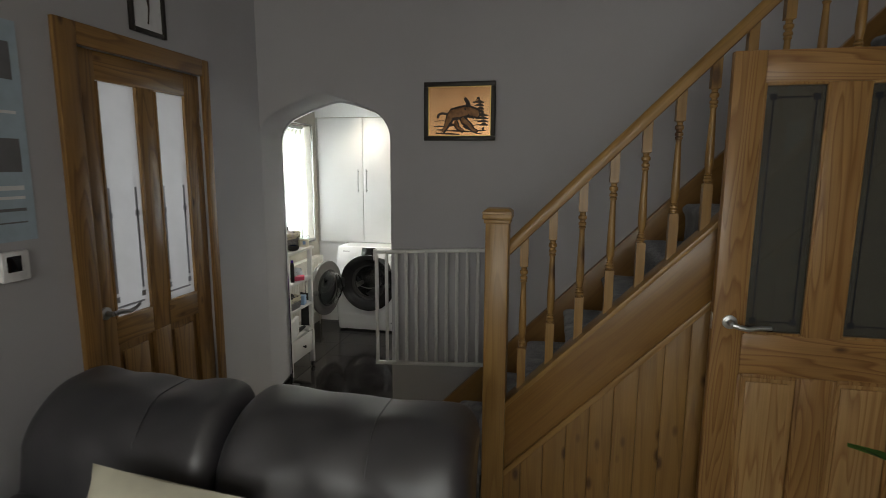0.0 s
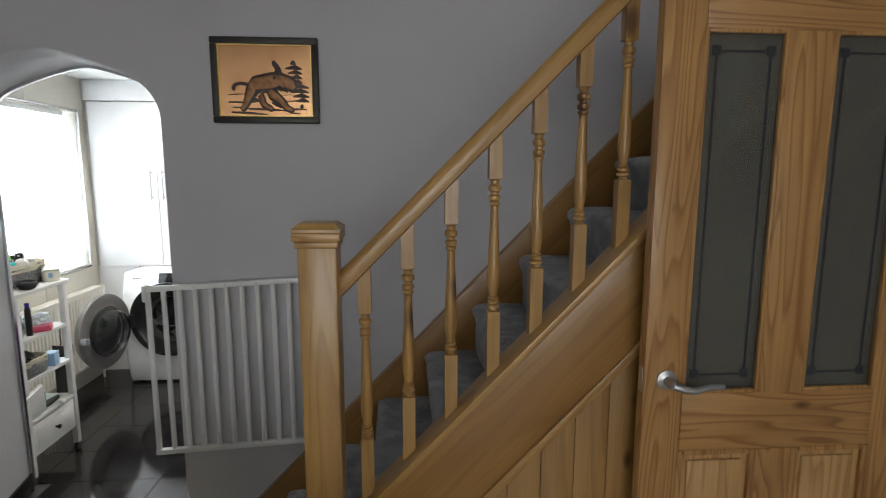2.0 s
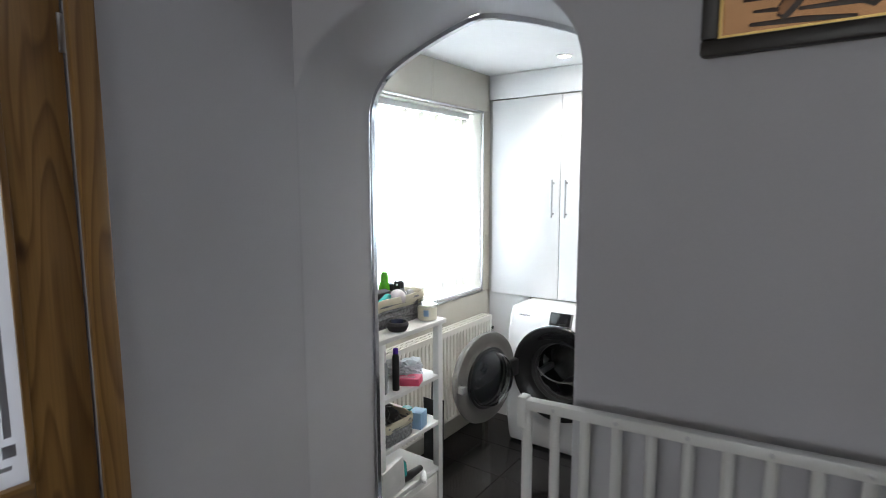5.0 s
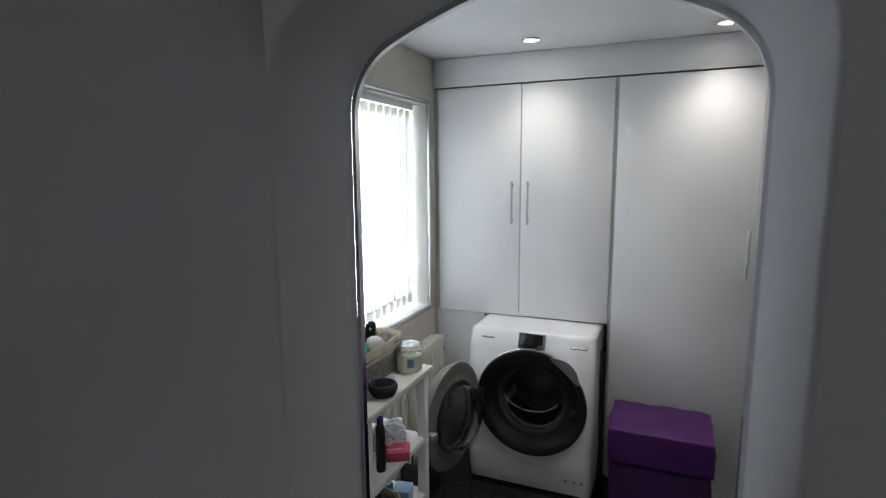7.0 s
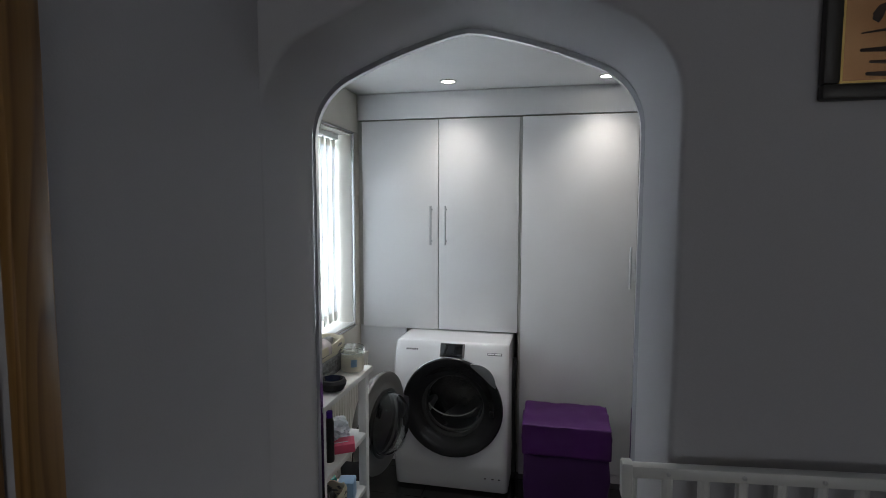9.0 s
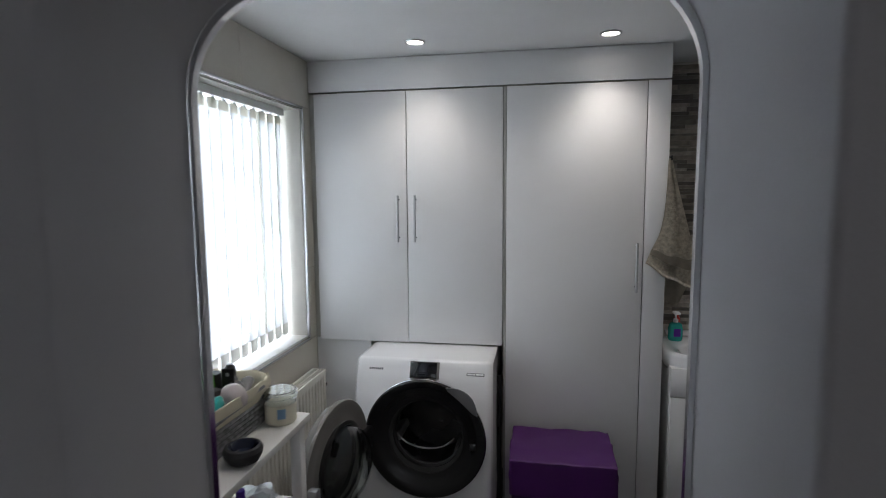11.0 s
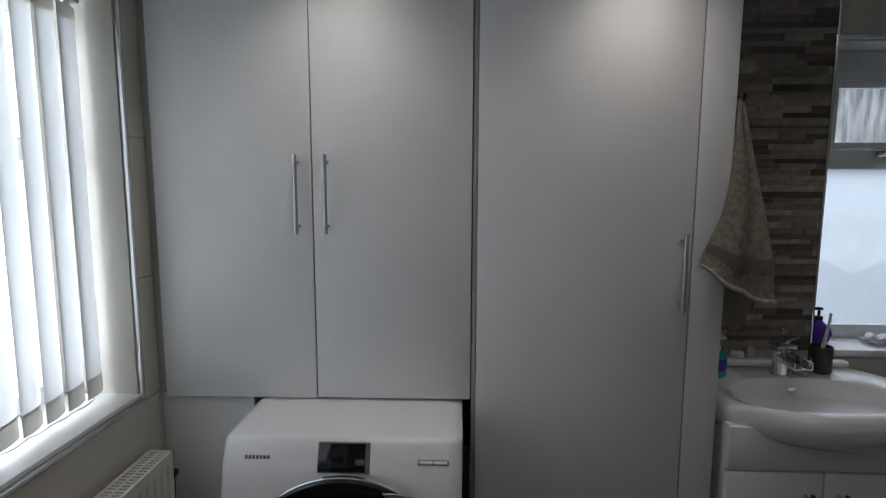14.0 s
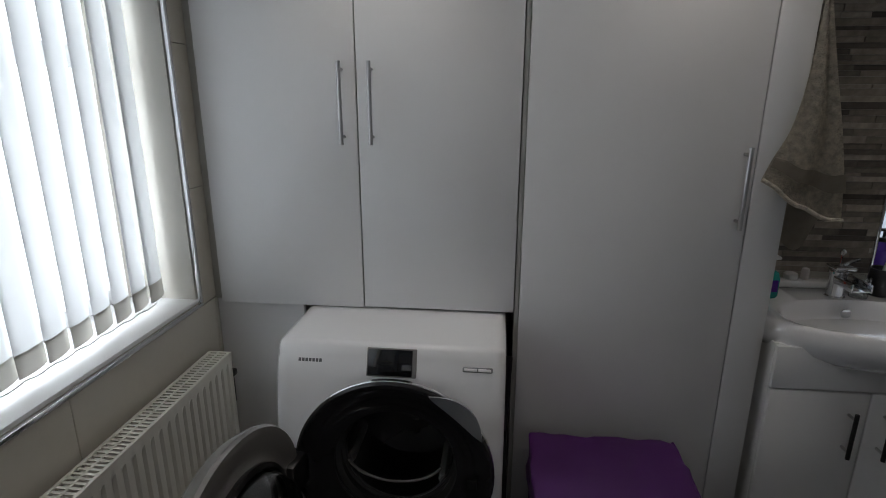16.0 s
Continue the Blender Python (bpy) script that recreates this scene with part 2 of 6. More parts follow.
PINE_Z = pine("pine_upright_grain", "z", light=(0.41, 0.235, 0.072), dark=(0.33, 0.175, 0.05), knots=1.3, rings_n=7.0)
PINE_BOARD = pine("pine_knotty_board", "z", light=(0.35, 0.195, 0.06), dark=(0.28, 0.148, 0.043), knots=1.9, rings_n=6.0, many=2.0)
PINE_X = pine("pine_level_grain", "x")
PINE_Y = pine("pine_cross_grain", "y")
PINE_SLOPE = pine("pine_sloping_grain", "x", rot=(0, 45.6, 0), light=(0.42, 0.242, 0.073), dark=(0.34, 0.182, 0.052), rings_n=7.0)
PINE_STRING = pine("pine_string_grain", "x", rot=(0, 45.6, 0), light=(0.32, 0.165, 0.043), dark=(0.27, 0.135, 0.034), knots=0.01, rings_n=5.0)
PINE_DOOR = pine("pine_old_door", "z", light=(0.46, 0.252, 0.087), dark=(0.29, 0.132, 0.038), knots=0.7, rings_n=17.0)
PINE_DOOR_X = pine("pine_old_door_rail", "x", light=(0.46, 0.248, 0.084), dark=(0.27, 0.12, 0.036), knots=0.9, rings_n=13.0)
PINE_PANEL = pine("pine_pale_panel", "z", light=(0.6, 0.37, 0.155), dark=(0.42, 0.215, 0.075), knots=0.5, rings_n=14.0)
PINE_BROWN = pine("pine_brown_door", "z", light=(0.33, 0.178, 0.054), dark=(0.2, 0.098, 0.028), knots=0.8)
PINE_BROWN_Y = pine("pine_brown_door_rail", "y", light=(0.33, 0.178, 0.054), dark=(0.2, 0.098, 0.028), knots=0.8)
BLACK_WOOD = surface("black_stained_wood", (0.02, 0.016, 0.013), 0.4, vary=0.2, fine=150, bump=0.1)
COPPER = copper_picture_mat()
COPPER_DARK = surface("dark_patina", (0.04, 0.02, 0.012), 0.4, metal=0.0, vary=0.4, scale=40, bump=0.2)
COPPER_MID = surface("brown_patina", (0.27, 0.125, 0.05), 0.4, metal=0.3, vary=0.4, scale=40, bump=0.2)
GOLD = surface("gold_slip", (0.6, 0.42, 0.15), 0.35, metal=0.9, vary=0.1, bump=0.0)
GATE_WHITE = surface("white_gate_enamel", (0.64, 0.64, 0.62), 0.3, vary=0.04, bump=0.0)
SKIRT = surface("taupe_skirting", (0.36, 0.34, 0.27), 0.35, vary=0.05, bump=0.02)
SKIRT_CREAM = surface("cream_tile_skirting", (0.5, 0.47, 0.38), 0.25, vary=0.05, bump=0.0)
BLIND = translucent("white_blind_fabric", (0.74, 0.765, 0.78), 0.195, 0.8)
BLIND_HEM = translucent("blind_hem_fabric", (0.55, 0.54, 0.5), 0.1, 0.8)
BLIND_TOP = translucent("cream_blind_band", (0.8, 0.775, 0.68), 0.34, 0.8)
SCREEN_EDGE = surface("green_glass_edge", (0.04, 0.07, 0.065), 0.1, vary=0.0, bump=0.0)
FROST = translucent("frosted_window_pane", (0.5, 0.54, 0.58), 0.8, 0.25)
RAIN_FROST = translucent("rain_streaked_pane", (0.45, 0.47, 0.48), 0.75, 0.2, streak=0.6)
DOOR_FROST = translucent("etched_door_pane", (0.8, 0.81, 0.84), 0.75, 0.3)
GREY_FROST = clear_glass("smoky_frosted_pane", (0.3, 0.295, 0.255), 0.14, 0.78)
CLEAR = clear_glass("clear_glass")
ETCH = surface("clear_cut_border", (0.03, 0.03, 0.035), 0.15, vary=0.0, bump=0.0)
ETCH_PALE = surface("grey_etched_border", (0.35, 0.36, 0.4), 0.3, vary=0.1, bump=0.0)
WICKER = wicker_mat()
LINER = surface("cream_cotton_liner", (0.6, 0.56, 0.43), 0.9, vary=0.08, scale=15, fine=600, bump=0.5)
NAVY = surface("navy_glazed_pottery", (0.012, 0.016, 0.04), 0.15, vary=0.2, bump=0.0)
CHARCOAL = surface("charcoal_rough_pottery", (0.025, 0.025, 0.028), 0.7, vary=0.3, fine=200, bump=0.3)
WAX = surface("ivory_powder", (0.78, 0.75, 0.62), 0.7, vary=0.04, bump=0.05)
LAMP_FACE = glow("downlight_lens", (1.0, 0.97, 0.9), 30.0)
FOIL = surface("leaf_green", (0.1, 0.25, 0.045), 0.4, vary=0.25, scale=20, bump=0.05)
TERRACOTTA = surface("clay_pot", (0.3, 0.13, 0.07), 0.8, vary=0.15)


def plain(name, c, rough=0.4):
    return surface(name, c, rough, vary=0.06, scale=20, bump=0.02)


TEAL = plain("teal_plastic", (0.02, 0.36, 0.33), 0.2)
GREEN = plain("green_plastic", (0.09, 0.42, 0.02), 0.25)
PINK = plain("pink_card", (0.7, 0.08, 0.16))
RED = plain("red_plastic", (0.5, 0.04, 0.03), 0.3)
BLUE = plain("pale_blue_plastic", (0.3, 0.5, 0.72))
VIOLET = plain("violet_plastic", (0.09, 0.03, 0.36), 0.15)
OLIVE = plain("amber_bottle_plastic", (0.1, 0.075, 0.02), 0.15)
PEARL = plain("pearl_plastic", (0.6, 0.54, 0.54), 0.15)
WHITE_P = plain("white_plastic", (0.78, 0.78, 0.78), 0.3)
PAPER = plain("white_paper", (0.75, 0.75, 0.76), 0.8)
PAPER_BLUE = plain("pale_blue_paper", (0.4, 0.5, 0.58), 0.8)
PAPER_GREY = plain("grey_photo_print", (0.16, 0.16, 0.17), 0.5)
FILM = translucent("clear_plastic_bag", (0.8, 0.84, 0.88), 0.4, 0.15)

# ---- building helpers ----


def finish(name, bm, material, smooth=35):
    me = bpy.data.meshes.new(name)
    bmesh.ops.recalc_face_normals(bm, faces=bm.faces)
    bm.to_mesh(me)
    bm.free()
    me.materials.append(material)
    if smooth:
        me.polygons.foreach_set("use_smooth", [True] * len(me.polygons))
        me.set_sharp_from_angle(angle=radians(smooth))
    return me


def setting(name, bm, material, label="", category="", smooth=35):
    return tagged(new(name, finish(name, bm, material, smooth)), label, category, "", "structure")


def thing(name, at, label, category, group=""):
    ob = new(name)
    ob.location = at
    ob.empty_display_size = 0.1
    return tagged(ob, label, category, group)


def attach(ob, parent):
    ob.parent = parent
    if parent.type == "EMPTY":
        ob.matrix_parent_inverse = Matrix.Translation(parent.location).inverted()
    return ob


def part(name, bm, material, parent, label="", smooth=35):
    """One mesh under a thing or a part, its points given in the world."""
    return tagged(attach(new(name, finish(name, bm, material, smooth)), parent), label)


def box(x0, x1, y0, y1, z0, z1, bevel=0.0, seg=2, bm=None, m=None):
    b = bmesh.new()
    bmesh.ops.create_cube(b, size=1.0)
    for v in b.verts:
        v.co = Vector(((x0 + x1) / 2 + v.co.x * (x1 - x0), (y0 + y1) / 2 + v.co.y * (y1 - y0), (z0 + z1) / 2 + v.co.z * (z1 - z0)))
    if bevel:
        bmesh.ops.bevel(b, geom=b.edges[:], offset=bevel, segments=seg, affect="EDGES", profile=0.5)
    if m is not None:
        bmesh.ops.transform(b, matrix=m, verts=b.verts)
    return join(bm, b)


def join(bm, b):
    """b added to bm, or b itself."""
    if bm is None:
        return b
    me = bpy.data.meshes.new("tmp")
    b.to_mesh(me)
    b.free()
    bm.from_mesh(me)
    bpy.data.meshes.remove(me)
    return bm


def lathe(profile, at=(0, 0, 0), axis="z", seg=32, bm=None, m=None, cap=True):
    """A turned body: profile of (radius, height) pairs."""
    b = bmesh.new()
    rings = []
    for r, h in profile:
        rings.append([b.verts.new((max(r, 1e-4) * math.cos(2 * math.pi * i / seg), max(r, 1e-4) * math.sin(2 * math.pi * i / seg), h)) for i in range(seg)])
    for p, q in zip(rings, rings[1:]):
        for i in range(seg):
            b.faces.new((p[i], p[(i + 1) % seg], q[(i + 1) % seg], q[i]))
    if cap:
        b.faces.new(rings[0][::-1]), b.faces.new(rings[-1])
    turn = {"z": Matrix(), "y": pose(0, 0, 0, -90), "-y": pose(0, 0, 0, 90), "x": pose(0, 0, 0, 0, 90)}[axis]
    mm = Matrix.Translation(at) @ turn
    if m is not None:
        mm = m @ mm
    bmesh.ops.transform(b, matrix=mm, verts=b.verts)
    return join(bm, b)


def tube(points, r, seg=10, bm=None, closed=False):
    """A round rod along points; r is a number or one per point."""
    b = bmesh.new()
    pts = [Vector(p) for p in points]
    rings, side = [], None
    for i, p in enumerate(pts):
        d = (pts[min(i + 1, len(pts) - 1)] - pts[max(i - 1, 0)]).normalized()
        if side is None:
            side = d.orthogonal().normalized()
        side = (side - d * side.dot(d)).normalized()
        up = d.cross(side)
        rr = r[i] if isinstance(r, (list, tuple)) else r
        rings.append([b.verts.new(p + rr * (math.cos(2 * math.pi * k / seg) * side + math.sin(2 * math.pi * k / seg) * up)) for k in range(seg)])
    for p, q in zip(rings, rings[1:]):
        for k in range(seg):
            b.faces.new((p[k], p[(k + 1) % seg], q[(k + 1) % seg], q[k]))
    if closed:
        p, q = rings[-1], rings[0]
        for k in range(seg):
            b.faces.new((p[k], p[(k + 1) % seg], q[(k + 1) % seg], q[k]))
    else:
        b.faces.new(rings[0][::-1]), b.faces.new(rings[-1])
    return join(bm, b)


def prism(poly, axis, a0, a1, bevel=0.0, bm=None):
    """A polygon of (u, v) drawn out along an axis: for y, u is x and v is z; for x, u is y and v is z; for z, u is x and v is y."""
    b = bmesh.new()
    put = {"y": lambda u, v, a: (u, a, v), "x": lambda u, v, a: (a, u, v), "z": lambda u, v, a: (u, v, a)}[axis]
    p = [b.verts.new(put(u, v, a0)) for u, v in poly]
    q = [b.verts.new(put(u, v, a1)) for u, v in poly]
    b.faces.new(p), b.faces.new(q[::-1])
    for i in range(len(poly)):
        j = (i + 1) % len(poly)
        b.faces.new((p[i], q[i], q[j], p[j]))
    if bevel:
        bmesh.ops.bevel(b, geom=b.edges[:], offset=bevel, segments=2, affect="EDGES", profile=0.5)
    return join(bm, b)


def sheet(nu, nv, f, thick=0.0, bm=None):
    """A surface from f(u, v), u and v from 0 to 1, with some thickness."""
    b = bmesh.new()
    g = [[b.verts.new(f(i / nu, j / nv)) for j in range(nv + 1)] for i in range(nu + 1)]
    for i in range(nu):
        for j in range(nv):
            b.faces.new((g[i][j], g[i + 1][j], g[i + 1][j + 1], g[i][j + 1]))
    if thick:
        bmesh.ops.solidify(b, geom=b.faces[:], thickness=thick)
    return join(bm, b)


def pillow(cx, cy, cz, w, h, d, m=None, puff=0.5, n=14, bm=None):
    """A stuffed cushion, w wide, h high, d deep, lying in x and z."""
    b = bmesh.new()
    bmesh.ops.create_grid(b, x_segments=n, y_segments=n, size=1.0)
    top = [(v.co.x, v.co.y) for v in b.verts]
    b.free()
    b = bmesh.new()
    for s in (1, -1):
        g = {}
        for i, (u, v) in enumerate(top):
            bulge = ((1 - abs(u) ** 3) * (1 - abs(v) ** 3)) ** puff
            pinch = 1 - 0.05 * (1 - abs(u * v))
            g[i] = b.verts.new((u * w / 2 * pinch, s * d / 2 * bulge, v * h / 2 * pinch))
        k = n + 1
        for i in range(n):
            for j in range(n):
                a = i * k + j
                b.faces.new((g[a], g[a + 1], g[a + k + 1], g[a + k]))
    bmesh.ops.remove_doubles(b, verts=b.verts, dist=0.0005)
    bmesh.ops.transform(b, matrix=Matrix.Translation((cx, cy, cz)) @ (m if m is not None else Matrix()), verts=b.verts)
    return join(bm, b)


# ---- the setting ----
YF, YB = -1.985, -1.632        # front and back of the arch wall
XL = 0.53                      # left wall of the living room, flush with the arch
XU = -0.03                     # left wall of the utility room
XR = 3.70                      # right wall of the living room
AF, AB = (XL, 1.352), (0.476, 1.344)   # arch opening at the front and at the back
AX1 = AF[1]
HU, HL, HS = 2.202, 2.72, 4.6  # ceilings: utility room, living room, stairwell


def arch_curve(x0, x1, spring=1.739, r=0.18, n=10, m=9):
    """The outline of the opening's head, from its left springing to its right: round corners and two bowed slopes that meet in a blunt point."""
    mid, left = (x0 + x1) / 2, []
    for i in range(n):
        a = radians(180 - 65 * i / (n - 1))
        left.append((x0 + r + r * math.cos(a), spring + r * math.sin(a)))
    x, z = left[-1]
    step = (mid - x) / m
    for i in range(m - 1):
        x, z = x + step, z + step * math.tan(radians(25 - 14 * (i + 0.5) / m))
        left.append((x, z))
    apex = (mid, z + step * math.tan(radians(7)))
    return left + [apex] + [(2 * mid - x, z) for x, z in reversed(left)]


def arch_wall():
    b = bmesh.new()
    soft = 0.012

    def ring(x0, x1, y, grow):
        mid = (x0 + x1) / 2
        pts = [(x0, 0.0)] + arch_curve(x0, x1) + [(x1, 0.0)]
        out = []
        for x, z in pts:
            n = Vector((x - mid, max(0.0, z - 1.74) * 1.6)).normalized() * grow
            if z < 1.74:
                n = Vector((grow if x > mid else 0.0, 0))
            elif x < mid:
                n *= min(1.0, (z - 1.74) / 0.1)
            out.append(b.verts.new((x + n.x, y, z + n.y)))
        return out
    f0, f1 = ring(*AF, YF, soft), ring(AF[0], AF[1], YF + 0.35 * soft, 0.3 * soft)
    f2 = ring(AF[0], AF[1], YF + soft, 0)
    bk = ring(*AB, YB, 0)
    for p, q in ((f0, f1), (f1, f2), (f2, bk)):
        for i in range(len(p) - 1):
            b.faces.new((p[i], q[i], q[i + 1], p[i + 1]))
    for r, y in ((f0, YF), (bk, YB)):
        t = [b.verts.new((v.co.x, y, HS)) for v in r[1:-1]]
        for i in range(len(t) - 1):
            b.faces.new((r[i + 1], r[i + 2], t[i + 1], t[i]))
        hi, far = b.verts.new((5.0, y, 0)), b.verts.new((5.0, y, HS))
        b.faces.new((r[-1], hi, far, t[-1], r[-2]))
    return setting("wall_arch", b, WALL, "grey painted wall with a pointed arch opening", "wall", 40)


arch_wall()
# left wall of the living room, with the doorway to the hall
DY0, DY1, DH = -3.272, -2.53, 2.03
bm = box(XL - 0.2, XL, DY1, YF + 0.001, 0, HS)
box(XL - 0.2, XL, -7.2, DY0, 0, HS, bm=bm)
box(XL - 0.2, XL, DY0, DY1, DH, HS, bm=bm)
setting("wall_left", bm, WALL, "grey painted wall with a doorway to the hall", "wall")
bm = box(XR, XR + 0.15, -7.2, -2.98, 0, HL)
setting("wall_right", bm, WALL, "grey painted living room wall", "wall")
bm = box(XL - 0.2, XR + 0.15, -7.35, -7.2, 0, 0.75)
box(XL - 0.2, XR + 0.15, -7.35, -7.2, 2.35, HL, bm=bm)
box(XL - 0.2, 0.85, -7.35, -7.2, 0.75, 2.35, bm=bm)
box(3.35, XR + 0.15, -7.35, -7.2, 0.75, 2.35, bm=bm)
setting("wall_window", bm, WALL, "grey painted wall with a wide window", "wall")
bm = box(XL - 0.2, XR + 0.15, -7.35, -2.9, HL, HL + 0.12)
setting("ceiling_living_room", bm, CEIL, "white painted ceiling", "ceiling")
bm = box(XL - 0.2, 5.0, -2.98, YF, HS, HS + 0.1)
setting("ceiling_stairwell", bm, CEIL, "white painted stairwell ceiling", "ceiling")
bm = box(XL - 0.2, 5.0, -2.98, -2.9, HL + 0.12, HS)
setting("wall_stairwell", bm, WALL, "grey painted stairwell wall", "wall")
bm = box(5.0, 5.1, -2.98, YB, 0, HS)
box(XR + 0.15, 5.0, -2.98, -2.93, 0, HL + 0.12, bm=bm)
setting("wall_stair_end", bm, WALL, "grey painted wall at the stair end", "wall")

# utility room shell: window wall, back wall with the small window, end wall, ceiling
WY0, WY1, WZ0, WZ1 = -1.5, -0.078, 0.853, 1.965
XW = XU - 0.3
bm = box(XW, XU, YB, WY0, 0, HU)
box(XW, XU, WY1, 0.45, 0, HU, bm=bm)
box(XW, XU, WY0, WY1, 0, WZ0, bm=bm)
box(XW, XU, WY0, WY1, WZ1, HU, bm=bm)
setting("wall_utility_window", bm, GROUT, "cream tiled wall round the utility room window", "wall")
bm = box(XW, XL - 0.2, YB - 0.1, YB, 0, HU)
box(XL - 0.2, AB[0] - 0.001, YB - 0.1, YB - 0.002, 0, HU, bm=bm)
setting("wall_utility_return", bm, WALL, "painted wall beside the arch", "wall")
VX0, VX1, VZ0, VZ1 = 2.172, 2.66, 0.872, 1.965
YK = 0.40
bm = box(XW, VX0, YK, YK + 0.3, 0, HU)
box(VX1, 3.0, YK, YK + 0.3, 0, HU, bm=bm)
box(VX0, VX1, YK, YK + 0.3, 0, VZ0, bm=bm)
box(VX0, VX1, YK, YK + 0.3, VZ1, HU, bm=bm)
setting("wall_bathroom_window", bm, GROUT, "cream tiled wall round a small window", "wall")
bm = box(3.0, 3.15, YB, YK + 0.3, 0, HU)
setting("wall_utility_end", bm, CREAM_TILE_WALL, "cream tiled end wall", "wall")
bm = box(XW, 3.15, YB, YK + 0.3, HU, HU + 0.12)
setting("ceiling_utility_room", bm, CEIL, "white painted utility room ceiling", "ceiling")

# floors: a bed of grout with tiles laid on it at the end of the file
bm = box(XL - 0.2, 5.1, -7.35, -1.862, -0.1, -0.006)
setting("floor_living_room", bm, GROUT, "polished cream tiled floor", "floor")
FLOOR_L = scene.objects["floor_living_room"]
bm = box(XW, 3.15, -1.862, YK + 0.3, -0.1, -0.006)
setting("floor_utility_room", bm, DARK_GROUT, "polished black tiled floor", "floor")
FLOOR_U = scene.objects["floor_utility_room"]
bm = prism([(XL - 0.01, 0), (AX1 - 0.005, 0), (AX1 - 0.005, 0.004), (XL - 0.01, 0.004)], "y", -1.868, -1.856)
setting("threshold_trim", bm, STEEL, "thin metal threshold strip between the floors", "trim")

# skirtings
bm = box(XL, XL + 0.014, DY1 + 0.048, -1.87, 0, 0.078, 0.003)
setting("baseboard_left", bm, SKIRT_CREAM, "cream skirting along the painted wall", "baseboard")
bm = prism([(XL - 0.016, -1.85), (XL - 0.002, -1.85), (AB[0] + 0.012, YB), (AB[0] - 0.002, YB)], "z", 0, 0.09, 0.002)
setting("baseboard_arch", bm, BLACK_FLOOR, "black tile skirting in the arch", "baseboard")
bm = box(AX1 + 0.001, 1.60, YF - 0.016, YF, 0, 0.088, 0.003)
setting("baseboard_stair", bm, SKIRT, "taupe skirting below the gate", "baseboard")

# metal bead round the utility side of the arch
head = [(AB[0], 0.0)] + arch_curve(*AB) + [(AB[1], 0.0)]
b = bmesh.new()
prev = None
mid = Vector(((AB[0] + AB[1]) / 2, 1.2))
for x, z in head:
    n = (mid - Vector((x, z))).normalized() * 0.014
    if z < 1.7:
        n = Vector((0.013 if x < mid.x else -0.013, 0))
    ring = [b.verts.new((x, YB + 0.001, z)), b.verts.new((x + n.x, YB + 0.001, z + n.y)), b.verts.new((x + n.x, YB + 0.018, z + n.y)), b.verts.new((x, YB + 0.018, z))]
    if prev:
        for i in range(4):
            b.faces.new((prev[i], prev[(i + 1) % 4], ring[(i + 1) % 4], ring[i]))
    prev = ring
setting("trim_arch_bead", b, CHROME, "bright metal edging bead round the arch", "trim", 50)


# ---- windows ----
def utility_window():
    win = tagged(new("window_1"), "white plastic window with a deep tiled reveal", "window", "", "structure")
    win.location = (XW, (WY0 + WY1) / 2, WZ0)
    x0, x1 = XW + 0.01, XW + 0.07
    zt = 1.56
    for nm, a in (("window_frame", (WY0, WY0 + 0.06, WZ0, WZ1)), ("window_frame", (WY1 - 0.06, WY1, WZ0, WZ1)), ("window_frame", (WY0 + 0.06, WY1 - 0.06, WZ0, WZ0 + 0.06)),
                  ("window_frame", (WY0 + 0.06, WY1 - 0.06, WZ1 - 0.06, WZ1)), ("window_frame", (WY0 + 0.06, WY1 - 0.06, zt - 0.03, zt + 0.03)), ("window_frame", (-0.80, -0.74, WZ0 + 0.06, zt - 0.03))):
        part(nm, box(x0, x1, a[0], a[1], a[2], a[3], 0.006), UPVC, win)
    for y0, y1, z0, z1 in ((WY0 + 0.06, -0.80, WZ0 + 0.06, zt - 0.03), (-0.74, WY1 - 0.06, WZ0 + 0.06, zt - 0.03), (WY0 + 0.06, WY1 - 0.06, zt + 0.03, WZ1 - 0.06)):
        p = part("pane", box(x0 + 0.02, x0 + 0.03, y0, y1, z0, z1), CLEAR, win)
        p.visible_shadow = False
    # white here stands in for window light on the sill; the linings stay beige
    part("window_sill", box(XW + 0.07, XU + 0.0, WY0 + 0.001, WY1 - 0.001, WZ0, WZ0 + 0.012, 0.003), UPVC, win, "glossy sill, window glare put into its white")
    for y0, y1, z0, z1 in ((WY1 - 0.002, WY1 + 0.010, WZ0, WZ1), (WY0 - 0.012, WY1 + 0.010, WZ0 - 0.012, WZ0 - 0.001), (WY0 - 0.012, WY1 + 0.010, WZ1, WZ1 + 0.011)):
        part("edging_bead", box(XU - 0.004, XU + 0.010, y0, y1, z0, z1, 0.002), CHROME, win, "bright metal tile edging")
    part("reveal_lining", box(XW + 0.07, XU - 0.004, WY1 - 0.006, WY1, WZ0 + 0.012, WZ1 - 0.001), REVEAL, win)
    part("reveal_lining", box(XW + 0.07, XU - 0.004, WY0 + 0.001, WY1 - 0.006, WZ1 - 0.006, WZ1), REVEAL, win)


utility_window()


